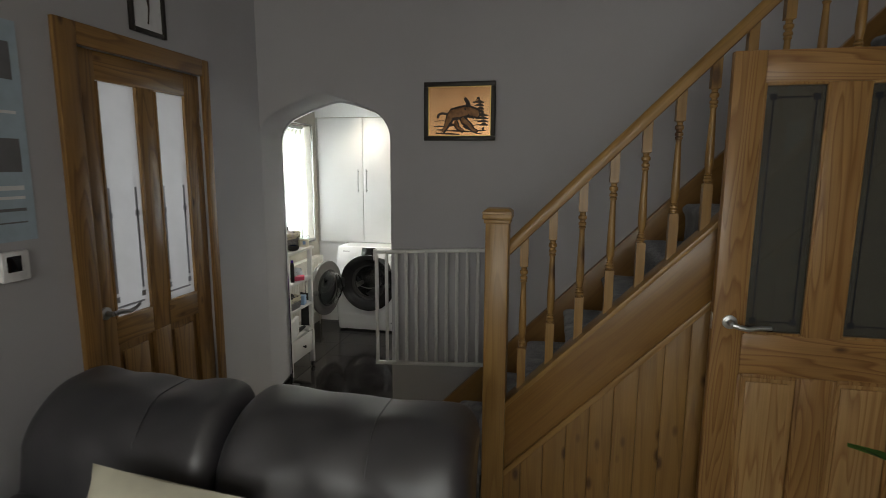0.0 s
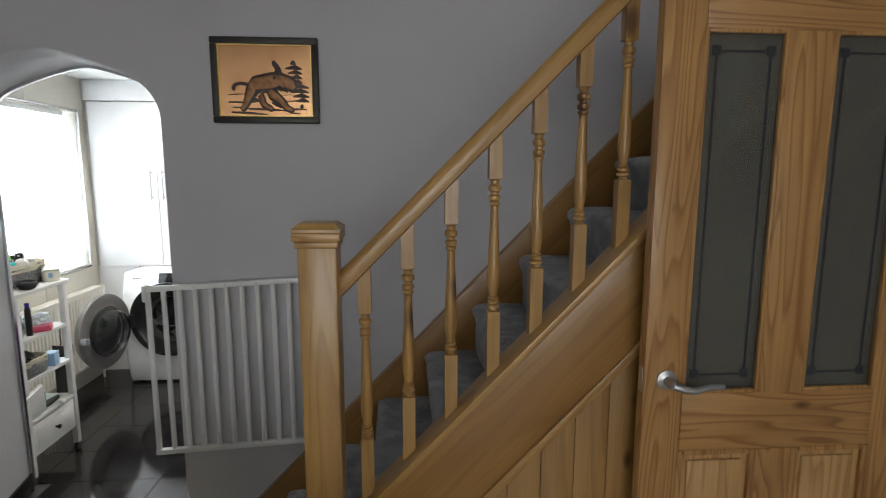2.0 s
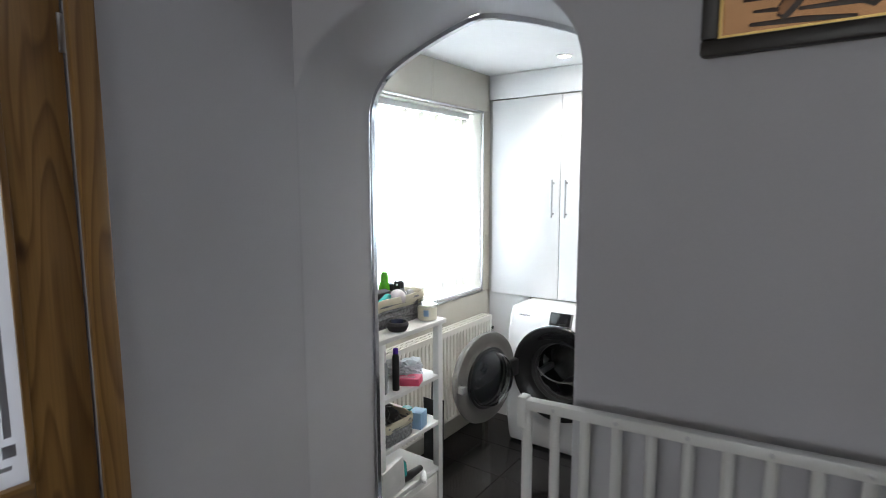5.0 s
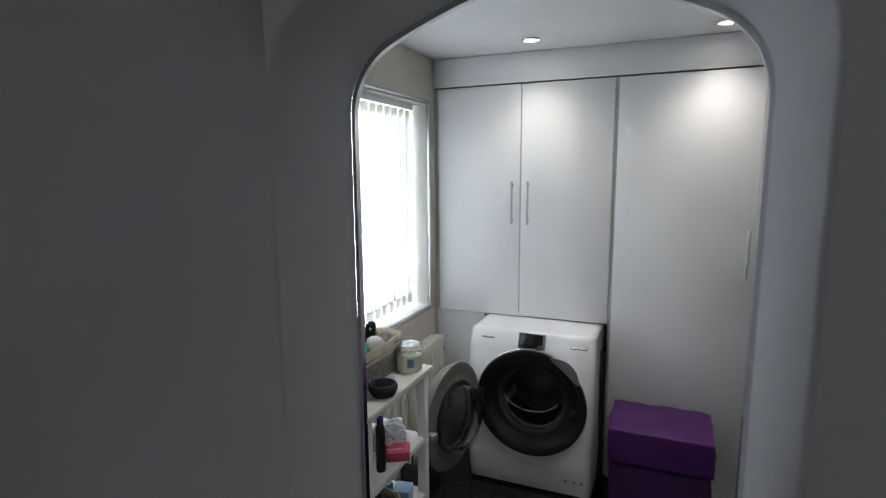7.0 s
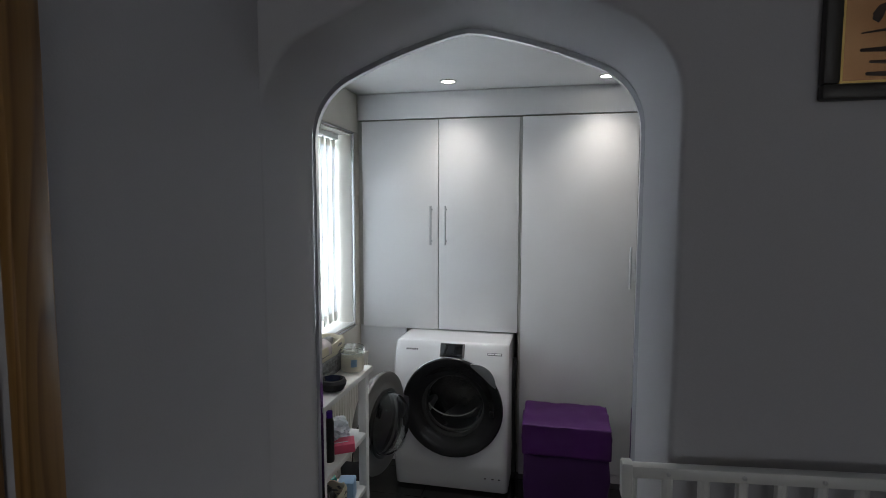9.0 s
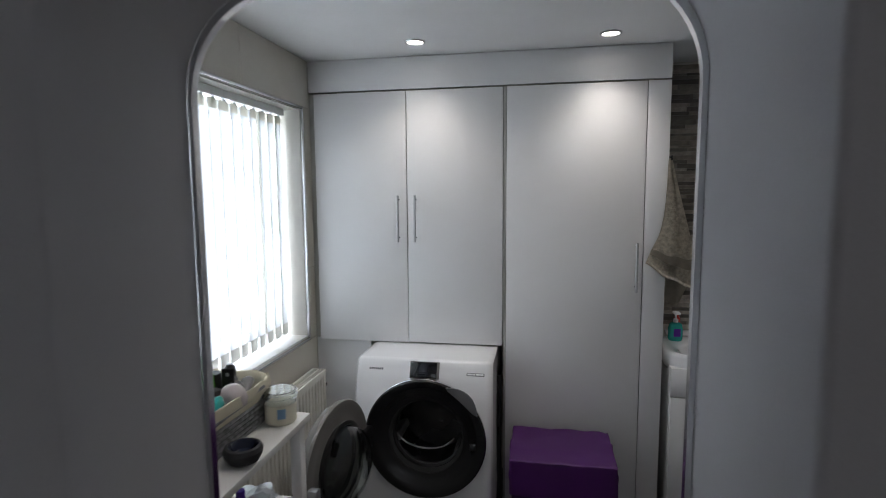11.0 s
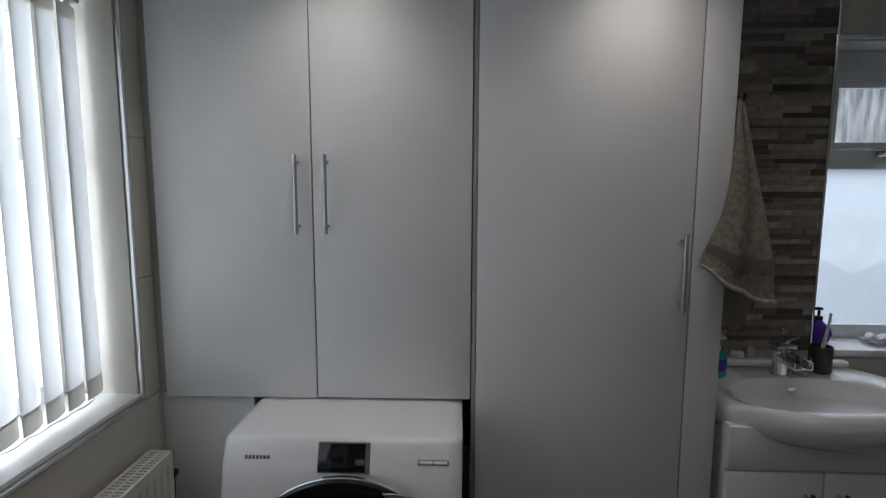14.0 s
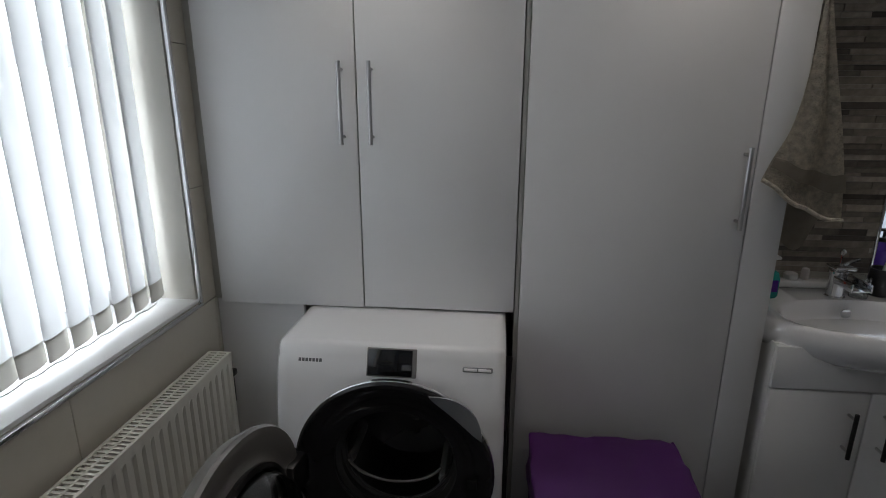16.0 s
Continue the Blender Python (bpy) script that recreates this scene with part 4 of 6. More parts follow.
# ---- framed copper picture ----
def copper_picture():
    x0, x1, z0, z1 = 1.562, 1.967, 1.729, 2.051
    p = thing("framed_picture", ((x0 + x1) / 2, YF, z0), "copper relief picture in a black frame with gold slip", "picture")
    y = YF
    w = 0.026
    for a in ((x0, x1, z0, z0 + w), (x0, x1, z1 - w, z1)):
        part("frame", box(a[0], a[1], y - 0.024, y - 0.001, a[2], a[3], 0.005), BLACK_WOOD, p)
    for a in ((x0, x0 + w), (x1 - w, x1)):
        part("frame", box(a[0], a[1], y - 0.0235, y - 0.001, z0 + w, z1 - w, 0.005), BLACK_WOOD, p)
    s = 0.004
    a, b_, c, d = x0 + w, x1 - w, z0 + w, z1 - w
    slip = box(a, b_, y - 0.018, y - 0.006, c, c + s)
    box(a, b_, y - 0.018, y - 0.006, d - s, d, bm=slip)
    box(a, a + s, y - 0.018, y - 0.006, c + s, d - s, bm=slip)
    box(b_ - s, b_, y - 0.018, y - 0.006, c + s, d - s, bm=slip)
    part("slip", slip, GOLD, p, "thin gold slip")
    plate = part("plate", box(a + s, b_ - s, y - 0.009, y - 0.004, c + s, d - s), COPPER, p, "engraved copper plate")
    W_, H_ = b_ - a, d - c

    def stroke(points, mat, out=0.0012):
        """A raised stroke through points of (across, up, half width), in shares of the plate."""
        fine = []
        for p, q in zip(points, points[1:]):
            fine += [[p[n] + (q[n] - p[n]) * f / 5 for n in range(3)] for f in range(5)]
        fine.append(list(points[-1]))
        first, last = fine[0], fine[-1]
        fine = [[first[0], first[1], first[2] * 0.2]] + [[u, v, r] for u, v, r in fine] + [[last[0], last[1], last[2] * 0.2]]
        nudge = 0.6 * first[2]
        fine[0][0] -= nudge * math.copysign(1, fine[2][0] - first[0])
        fine[-1][0] += 0.6 * last[2] * math.copysign(1, last[0] - fine[-3][0])
        k = tube([(a + W_ * u, 0.0, c + H_ * v) for u, v, r in fine], [r * W_ for u, v, r in fine], 14)
        most = max(r for u, v, r in fine) * W_
        for vert in k.verts:
            vert.co.y = y - 0.009 + vert.co.y / most * out
        part("relief", k, mat, plate, smooth=60)
    # ground strokes, stones and the pine tree
    for u0, v0, u1, v1, r in ((0.09, 0.30, 0.27, 0.315, 0.006), (0.09, 0.20, 0.3, 0.19, 0.012), (0.13, 0.13, 0.28, 0.11, 0.01), (0.12, 0.06, 0.5, 0.03, 0.014), (0.66, 0.30, 0.84, 0.31, 0.004), (0.7, 0.21, 0.93, 0.235, 0.007),
                              (0.72, 0.1, 0.93, 0.105, 0.012), (0.76, 0.05, 0.86, 0.045, 0.008), (0.3, 0.22, 0.42, 0.23, 0.03), (0.3, 0.11, 0.72, 0.085, 0.013), (0.56, 0.2, 0.66, 0.13, 0.02), (0.87, 0.12, 0.89, 0.17, 0.022)):
        stroke([(u0, v0, r * 0.6), ((u0 + u1) / 2, (v0 + v1) / 2 + 0.006, r), (u1, v1, r * 0.5)], COPPER_DARK, 0.0007)
    for n in range(9):
        v = 0.76 - 0.065 * n
        w = 0.03 + 0.062 * ((n * 7) % 4) / 3 + 0.006 * n
        stroke([(0.80 + 0.012 * n - w, v - 0.02, 0.008), (0.80 + 0.012 * n, v, 0.026), (0.80 + 0.012 * n + w * 0.8, v - 0.025, 0.008)], COPPER_DARK, 0.0007)
    # the beast: dark outline first, then the worked copper on it
    limbs = (((0.30, 0.45, 0.012), (0.22, 0.465, 0.010), (0.165, 0.44, 0.010), (0.145, 0.385, 0.017)), ((0.36, 0.40, 0.075), (0.31, 0.26, 0.045), (0.275, 0.16, 0.03), (0.24, 0.10, 0.026)),
             ((0.44, 0.28, 0.04), (0.47, 0.17, 0.03), (0.56, 0.10, 0.024)), ((0.55, 0.33, 0.06), (0.66, 0.22, 0.04), (0.72, 0.12, 0.03), (0.78, 0.09, 0.024)), ((0.36, 0.44, 0.085), (0.46, 0.46, 0.095), (0.55, 0.48, 0.10), (0.63, 0.50, 0.095)),
             ((0.64, 0.50, 0.09), (0.72, 0.47, 0.085), (0.77, 0.45, 0.08), (0.80, 0.42, 0.055)), ((0.645, 0.56, 0.04), (0.63, 0.68, 0.025), (0.585, 0.76, 0.018)))
    for limb in limbs:
        stroke([(u, v, r + 0.008) for u, v, r in limb], COPPER_DARK, 0.0011)
    for limb in limbs[1:6]:
        stroke([(u - 0.006, v + 0.008, r * 0.72) for u, v, r in limb], COPPER_MID, 0.003)
    for u, v, r in ((0.64, 0.42, 0.025), (0.70, 0.40, 0.02), (0.585, 0.55, 0.022), (0.5, 0.37, 0.02)):
        stroke([(u, v, r), (u + 0.03, v - 0.05, r * 0.6)], COPPER_DARK, 0.0036)


copper_picture()


# ---- sofa ----
def sofa():
    xa, xb = 0.655, 2.10
    yb = -3.43
    s = thing("leather_sofa", ((xa + xb) / 2, -3.9, 0), "dark brown leather two-seat sofa with plump backs", "sofa")
    part("base", box(xa + 0.05, xb - 0.05, -4.3, yb - 0.05, 0.06, 0.30, 0.03), LEATHER, s)
    part("back_panel", box(xa + 0.03, xb - 0.03, yb - 0.12, yb, 0.06, 0.74, 0.03), LEATHER, s)
    mid = 1.345
    for x0, x1 in ((xa, mid), (mid, xb)):
        def f(u, v, x0=x0, x1=x1):
            a = 2 * math.pi * v
            edge = 1 - 0.03 * (2 * abs(u - 0.5)) ** 8 - (0.05 * u if x0 > 1 else 0.0)
            w = (1 - 0.3 * (2 * abs(u - 0.5)) ** 16)
            sag = 0.006 * math.sin(u * 7 + x0) + 0.003 * math.sin(u * 17 + v * 30) + 0.007 * noise.noise(Vector((u * 5 + 4 * x0, v * 6, 1.0)))
            ry, rz = 0.135 * w, 0.235 * w
            c, sn = math.cos(a), math.sin(a)
            return Vector((x0 + 0.004 + u * (x1 - x0 - 0.008), -3.645 + ry * math.copysign(abs(c) ** 0.5, c) + 0.004 * noise.noise(Vector((u * 7 + x0, v * 9, 0))) * 2 + 0.105 * sn, 0.635 + sag + rz * edge * math.copysign(abs(sn) ** 0.5, sn)))
        b = sheet(44, 56, f)
        bmesh.ops.remove_doubles(b, verts=b.verts, dist=0.0005)
        bmesh.ops.holes_fill(b, edges=b.edges[:], sides=0)
        cushion = part("back_cushion", b, LEATHER, s, "plump leather back cushion", 60)
        seam = [f(0.62, t / 20) + Vector((0.0, -0.002, 0.002)) for t in range(3, 14)]
        part("seam", tube(seam, 0.0022, 6), LEATHER, cushion)
        part("seat_cushion", box(x0 + 0.004, x1 - 0.004, -4.32, -3.68, 0.30, 0.46, 0.05, 4), LEATHER, s)
    for x0, x1 in ((xa - 0.0, xa + 0.16), (xb - 0.16, xb)):
        part("arm", box(x0, x1, -4.34, -3.74, 0.06, 0.58, 0.06, 4), LEATHER, s)
    for x in (xa + 0.12, xb - 0.12):
        for y in (-4.2, yb - 0.1):
            part("foot", lathe([(0.03, 0), (0.03, 0.06)], (x, y, 0), seg=12), BLACK_WOOD, s)


sofa()
c = thing("cushion", (1.285, -3.93, 0.46), "cream cloth scatter cushion on the sofa", "cushion")
part("cover", pillow(1.285, -3.90, 0.595, 0.47, 0.31, 0.17, pose(0, 0, 0, -12, 5, 0)), CUSHION, c)


# ---- utility room: fitted cupboards ----
def bar_handle(parent, x, z0, z1, y, mat=STEEL, label="slim steel bar handle"):
    """A slim steel bar on two pegs."""
    h = part("handle", tube([(x, y - 0.034, z0), (x, y - 0.034, z1)], 0.0062, 14), mat, parent, label)
    for z in (z0 + 0.02, z1 - 0.02):
        part("peg", tube([(x, y + 0.0, z), (x, y - 0.034, z)], 0.0045, 10), STEEL, h)


def cupboards():
    top, y = 2.046, 0.0
    u = thing("wall_cupboard", (0.46, 0.2, 0.825), "gloss white two-door cupboard above the washing machine", "cupboard", "fitted cupboards")
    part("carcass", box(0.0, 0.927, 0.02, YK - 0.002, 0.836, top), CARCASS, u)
    d = part("door", box(0.002, 0.4635, y, y + 0.018, 0.828, top - 0.002, 0.0015), GLOSS_WHITE, u)
    bar_handle(d, 0.426, 1.329, 1.552, y)
    d = part("door", box(0.4675, 0.925, y, y + 0.018, 0.831, top - 0.002, 0.0015), GLOSS_WHITE, u)
    bar_handle(d, 0.510, 1.329, 1.552, y)
    part("side_strip", box(0.9285, 0.9385, 0.006, 0.0195, 0.83, top - 0.002), CARCASS, u)
    u = thing("tall_cupboard", (1.29, 0.2, 0), "tall gloss white cupboard with one long door", "cupboard", "fitted cupboards")
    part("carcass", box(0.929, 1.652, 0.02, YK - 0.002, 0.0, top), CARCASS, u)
    d = part("door", box(0.942, 1.5535, y, y + 0.018, 0.05, top - 0.002, 0.0015), GLOSS_WHITE, u)
    bar_handle(d, 1.524, 1.112, 1.334, y)
    part("filler", box(1.5572, 1.652, y + 0.001, y + 0.018, 0.0, top - 0.002, 0.001), GLOSS_WHITE, u)
    part("plinth", box(0.942, 1.5535, y + 0.004, y + 0.016, 0.0, 0.046), GLOSS_WHITE, u)
    u = thing("cupboard_pelmet", (0.8, 0.0, 2.04), "gloss white pelmet panel above the cupboards", "panel")
    part("panel", box(XU + 0.006, 1.652, y, y + 0.018, 2.052, HU - 0.003, 0.0015), GLOSS_WHITE, u)
    u = thing("end_panel", (0.12, 0.03, 0), "white panel beside the washing machine", "panel")
    part("panel", box(XU + 0.006, 0.262, 0.022, 0.04, 0.0, 0.829), GLOSS_WHITE, u)
    u = thing("filler_strip", (-0.01, 0.02, 0.83), "narrow white filler strip at the wall", "panel")
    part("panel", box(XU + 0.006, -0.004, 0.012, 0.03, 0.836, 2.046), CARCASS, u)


cupboards()


# ---- washing machine with its door swung open ----
def washing_machine():
    x0, x1 = 0.284, 0.902
    cx, cz = 0.598, 0.488
    w = thing("washing_machine", (cx, 0.0, 0), "white front-loading washing machine with its round door open", "washing machine")
    side = [(0.26, 0.015), (0.26, 0.822), (-0.225, 0.824), (-0.238, 0.822), (-0.247, 0.814), (-0.272, 0.75), (-0.294, 0.66), (-0.307, 0.56), (-0.31, 0.45), (-0.307, 0.3), (-0.296, 0.16), (-0.275, 0.06), (-0.26, 0.015)]
    b = bmesh.new()
    fine = []
    for (ya, za), (yb_, zb) in zip(side, side[1:]):
        k = max(1, int(math.hypot(yb_ - ya, zb - za) / 0.018)) if ya < -0.2 else 1
        fine += [(ya + (yb_ - ya) * i / k, za + (zb - za) * i / k) for i in range(k)]
    fine.append(side[-1])
    rows = []
    xs = [x0, x0 + 0.006, x0 + 0.02] + [x0 + 0.02 + (x1 - x0 - 0.04) * i / 34 for i in range(1, 34)] + [x1 - 0.02, x1 - 0.006, x1]
    for x in xs:
        e = min(x - x0, x1 - x)
        r = 0.016 * (1 - min(1, e / 0.02)) ** 2
        rows.append([b.verts.new((x, yy + (r if yy < -0.2 else 0), zz - (r * 0.7 if zz > 0.78 else 0))) for yy, zz in fine])
    n = len(fine)
    for p, q in zip(rows, rows[1:]):
        for i in range(n):
            c = (p[i].co + q[(i + 1) % n].co) / 2
            if c.y < -0.2 and math.hypot(c.x - cx - 0.012, c.z - cz) < 0.225:
                continue
            b.faces.new((p[i], p[(i + 1) % n], q[(i + 1) % n], q[i]))
    b.faces.new(rows[0]), b.faces.new(rows[-1][::-1])
    part("body", b, APPLIANCE, w, "white enamelled body", 40)
    # porthole: dark ring standing a little proud, gasket and drum behind it
    y = -0.318
    at = (cx + 0.012, y, cz)
    prof = [(0.268, -0.014), (0.270, 0.004), (0.264, 0.009), (0.245, 0.008), (0.215, -0.004), (0.2, -0.016), (0.178, -0.022), (0.168, -0.024)]
    b = lathe(prof, at, "-y", 72, cap=False)
    part("porthole_ring", b, DARK_RING, w, "dark porthole surround")
    part("chrome_line", lathe([(0.2695, -0.014), (0.2712, -0.012), (0.2712, -0.002), (0.2695, 0.000)], at, "-y", 72, cap=False), CHROME, w)
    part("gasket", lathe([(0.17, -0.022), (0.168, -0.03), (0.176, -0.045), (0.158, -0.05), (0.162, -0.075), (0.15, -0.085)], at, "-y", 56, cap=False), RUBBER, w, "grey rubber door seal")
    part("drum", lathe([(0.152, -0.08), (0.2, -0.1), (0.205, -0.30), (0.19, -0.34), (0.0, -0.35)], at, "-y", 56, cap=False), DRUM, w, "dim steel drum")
    for a in (10, 130, 250):
        m = Matrix.Translation(at) @ Matrix.Rotation(radians(a), 4, "Y")
        part("drum_paddle", box(-0.02, 0.02, 0.11, 0.30, 0.15, 0.2, 0.015, m=m), GREY_PLASTIC, w)
    part("seal_lip", tube([(at[0] + 0.135 * math.cos(radians(a)), y + 0.03, cz + 0.03 + 0.085 * math.sin(radians(a))) for a in range(195, 347, 8)], 0.004, 8), GREY_PLASTIC, w)
    # display, drawer buttons, print, catch
    def on_front(xa, xb, za, zb, out, mat, nm, label="", bev=0.003):
        """A flat piece on the sloping fascia; za and zb run down it from its top edge."""
        p0, p1 = Vector((0, -0.2475, 0.813)), Vector((0, -0.272, 0.75))
        d = (p1 - p0).normalized()
        nrm = Vector((0, d.z, -d.y))
        c = p0 + d * (za + zb) / 2
        ang = math.degrees(math.atan2(-d.y, -d.z))
        m = Matrix.Translation(((xa + xb) / 2, c.y, c.z)) @ pose(0, 0, 0, -ang)
        return part(nm, box(-(xb - xa) / 2, (xb - xa) / 2, -out, 0.004, -(zb - za) / 2, (zb - za) / 2, bev, m=m), mat, w, label)
    on_front(0.534, 0.668, -0.003, 0.073, 0.003, GREY_PLASTIC, "display_bezel")
    on_front(0.5365, 0.657, 0.000, 0.070, 0.0045, SCREEN, "display", "dark display screen")
    on_front(0.789, 0.868, 0.036, 0.050, 0.0035, SILVER, "button_bar", "slim button bar")
    on_front(0.793, 0.827, 0.0395, 0.0465, 0.0045, WHITE_P, "button", "", 0.001)
    on_front(0.830, 0.864, 0.0395, 0.0465, 0.0045, WHITE_P, "button", "", 0.001)
    for i in range(7):
        on_front(0.347 + 0.0095 * i, 0.354 + 0.0095 * i, 0.033, 0.042, 0.0012, INK, "badge_bar", "", 0)
    ca = [radians(a) for a in range(68, 26, -3)]
    cat = bmesh.new()
    pr = []
    for i, a in enumerate(ca):
        k = max(0.0, math.sin(math.pi * i / (len(ca) - 1))) ** 0.5
        ri, ro = 0.262 - 0.016 * k, 0.270 + 0.03 * k ** 2
        pr.append([cat.verts.new((at[0] + r * math.cos(a), y - d, cz + r * math.sin(a))) for r, d in ((ri, 0.010), (ri, 0.018), (ro, 0.034), (ro, 0.028))])
    for p, q in zip(pr, pr[1:]):
        for i in range(4):
            cat.faces.new((p[i], p[(i + 1) % 4], q[(i + 1) % 4], q[i]))
    cat.faces.new(pr[0]), cat.faces.new(pr[-1][::-1])
    part("door_catch", cat, SILVER, w, "silver catch on the porthole")
    part("door_latch_hole", box(at[0] + 0.20, at[0] + 0.225, y - 0.016, y - 0.004, cz - 0.03, cz + 0.0, 0.003), BLACK, w)
    # the open door: a dished ring with a glass bowl
    m = Matrix.Translation((0.345, -0.335, cz)) @ Matrix.Rotation(radians(-8), 4, "Z")
    R = 0.25
    c = (0.0, -R + 0.005, 0.0)
    door = part("door", lathe([(0.0, -0.055), (0.17, -0.055), (0.225, -0.042), (R - 0.004, -0.012), (R, 0.0), (R - 0.004, 0.01), (R - 0.02, 0.014), (0.2, 0.008), (0.165, 0.012), (0.155, 0.02), (0.15, 0.012), (0.15, -0.02), (0.0, -0.03)],
                                c, "x", 64, m=m), GREY_PLASTIC, w, "grey round door swung open")
    part("inner_disc", lathe([(0.0, -0.022), (0.149, -0.014), (0.1495, 0.004)], c, "x", 48, m=m, cap=False), BLACK, door)
    part("inner_ring", lathe([(0.165, 0.012), (0.168, 0.024), (0.156, 0.03), (0.148, 0.02)], c, "x", 56, m=m, cap=False), BLACK, door)
    part("glass_bowl", lathe([(0.150, 0.014), (0.149, 0.045), (0.138, 0.075), (0.115, 0.098), (0.07, 0.112), (0.0, 0.115), (0.0, 0.109), (0.07, 0.106), (0.11, 0.092), (0.132, 0.071), (0.143, 0.043), (0.144, 0.014)], c, "x", 48, m=m, cap=False),
         CLEAR, door, "clear glass door bowl")
    part("hinge", box(-0.03, 0.03, -0.06, 0.03, -0.05, 0.05, 0.012, m=m), BLACK, w, "dark door hinge")
    part("door_hook", box(0.012, 0.05, -2 * R + 0.01, -2 * R + 0.045, -0.02, 0.02, 0.006, m=m), SILVER, door)
    for fx in (x0 + 0.06, x1 - 0.06):
        for fy in (-0.2, 0.2):
            part("foot", lathe([(0.022, 0), (0.022, 0.02)], (fx, fy, 0), seg=12), BLACK, w)
    for q in (0.78, 0.82, 0.855):
        part("print_mark", box(q, q + 0.012, -0.2875, -0.284, 0.098, 0.104), INK, w)


washing_machine()
hose = thing("waste_hose", (0.91, 0.0, 0), "dark ribbed hose in the gap beside the washing machine", "hose")
pts = [(0.912 + 0.004 * math.sin(i * 0.9), -0.02 + 0.01 * math.sin(i * 0.5), 0.02 + 0.075 * i) for i in range(10)]
part("hose_body", tube(pts, [0.011 + 0.002 * (i % 2) for i in range(10)], 10), BLACK, hose)


# ---- radiator ----
def radiator():
    y0, y1, z0, z1 = -1.12, -0.10, 0.17, 0.705
    xf = 0.066
    r = thing("radiator", (0.02, (y0 + y1) / 2, z0), "cream panel radiator with a slotted top under the window", "radiator")
    prof, y, k = [], y0, 0
    pitch = 0.0333
    while y < y1 - 0.001:
        prof += [(y, 0.0), (y + pitch * 0.55, 0.0), (y + pitch * 0.68, -0.008), (y + pitch * 0.87, -0.008)]
        y += pitch
    prof.append((y1, 0.0))
    b = bmesh.new()
    lo = [b.verts.new((xf + d, yy, z0 + 0.03)) for yy, d in prof]
    hi = [b.verts.new((xf + d, yy, z1 - 0.045)) for yy, d in prof]
    hi2 = [b.verts.new((xf, yy, z1 - 0.03)) for yy, d in prof]
    hi3 = [b.verts.new((xf, yy, z1 - 0.004)) for yy, d in prof]
    lo2 = [b.verts.new((xf, yy, z0 + 0.015)) for yy, d in prof]
    lo3 = [b.verts.new((xf, yy, z0)) for yy, d in prof]
    for p, q in ((lo3, lo2), (lo2, lo), (lo, hi), (hi, hi2), (hi2, hi3)):
        for i in range(len(prof) - 1):
            b.faces.new((p[i], p[i + 1], q[i + 1], q[i]))
    part("front_panel", b, RAD_WHITE, r, "fluted front panel", 30)
    part("back_panel", box(-0.004, 0.006, y0 + 0.01, y1 - 0.01, z0, z1 - 0.02), RAD_WHITE, r)
    for yy in (y0, y1 - 0.008):
        part("side_panel", box(-0.004, xf + 0.001, yy, yy + 0.008, z0, z1, 0.002), RAD_WHITE, r)
    g = box(xf - 0.008, xf + 0.001, y0 + 0.008, y1 - 0.008, z1 - 0.006, z1, 0.002)
    box(-0.004, 0.006, y0 + 0.008, y1 - 0.008, z1 - 0.006, z1, 0.002, bm=g)
    box(0.028, 0.034, y0 + 0.008, y1 - 0.008, z1 - 0.005, z1 - 0.001, bm=g)
    part("top_frame", g, RAD_WHITE, r)
    n = 70
    slat = finish("slat", box(0.006, xf - 0.008, -0.0035, 0.0035, z1 - 0.005, z1 - 0.0015), RAD_WHITE)
    for i in range(n):
        ob = attach(new("slat", slat), r)
        ob.location = (0, y0 + 0.012 + (y1 - y0 - 0.024) * (i + 0.5) / n, 0)
    v = tube([(0.03, y1, 0.60), (0.03, y1 + 0.03, 0.60), (0.03, y1 + 0.055, 0.585), (0.03, y1 + 0.055, 0.50)], 0.008, 12)
    lathe([(0.013, 0), (0.013, 0.03)], (0.03, y1 + 0.015, 0.60), "y", 12, bm=v)
    box(0.016, 0.044, y1 + 0.04, y1 + 0.07, 0.592, 0.612, 0.004, bm=v)
    part("bleed_valve", v, BLACK, r, "small dark valve")
    for yy in (y0 + 0.15, y1 - 0.15):
        part("bracket", box(XU + 0.006, 0.0, yy - 0.02, yy + 0.02, z0 + 0.05, z1 - 0.05), RAD_WHITE, r)
    part("pipe", tube([(0.03, y1 - 0.03, z0 + 0.02), (0.03, y1 - 0.03, 0.0)], 0.0075), RAD_WHITE, r)


radiator()


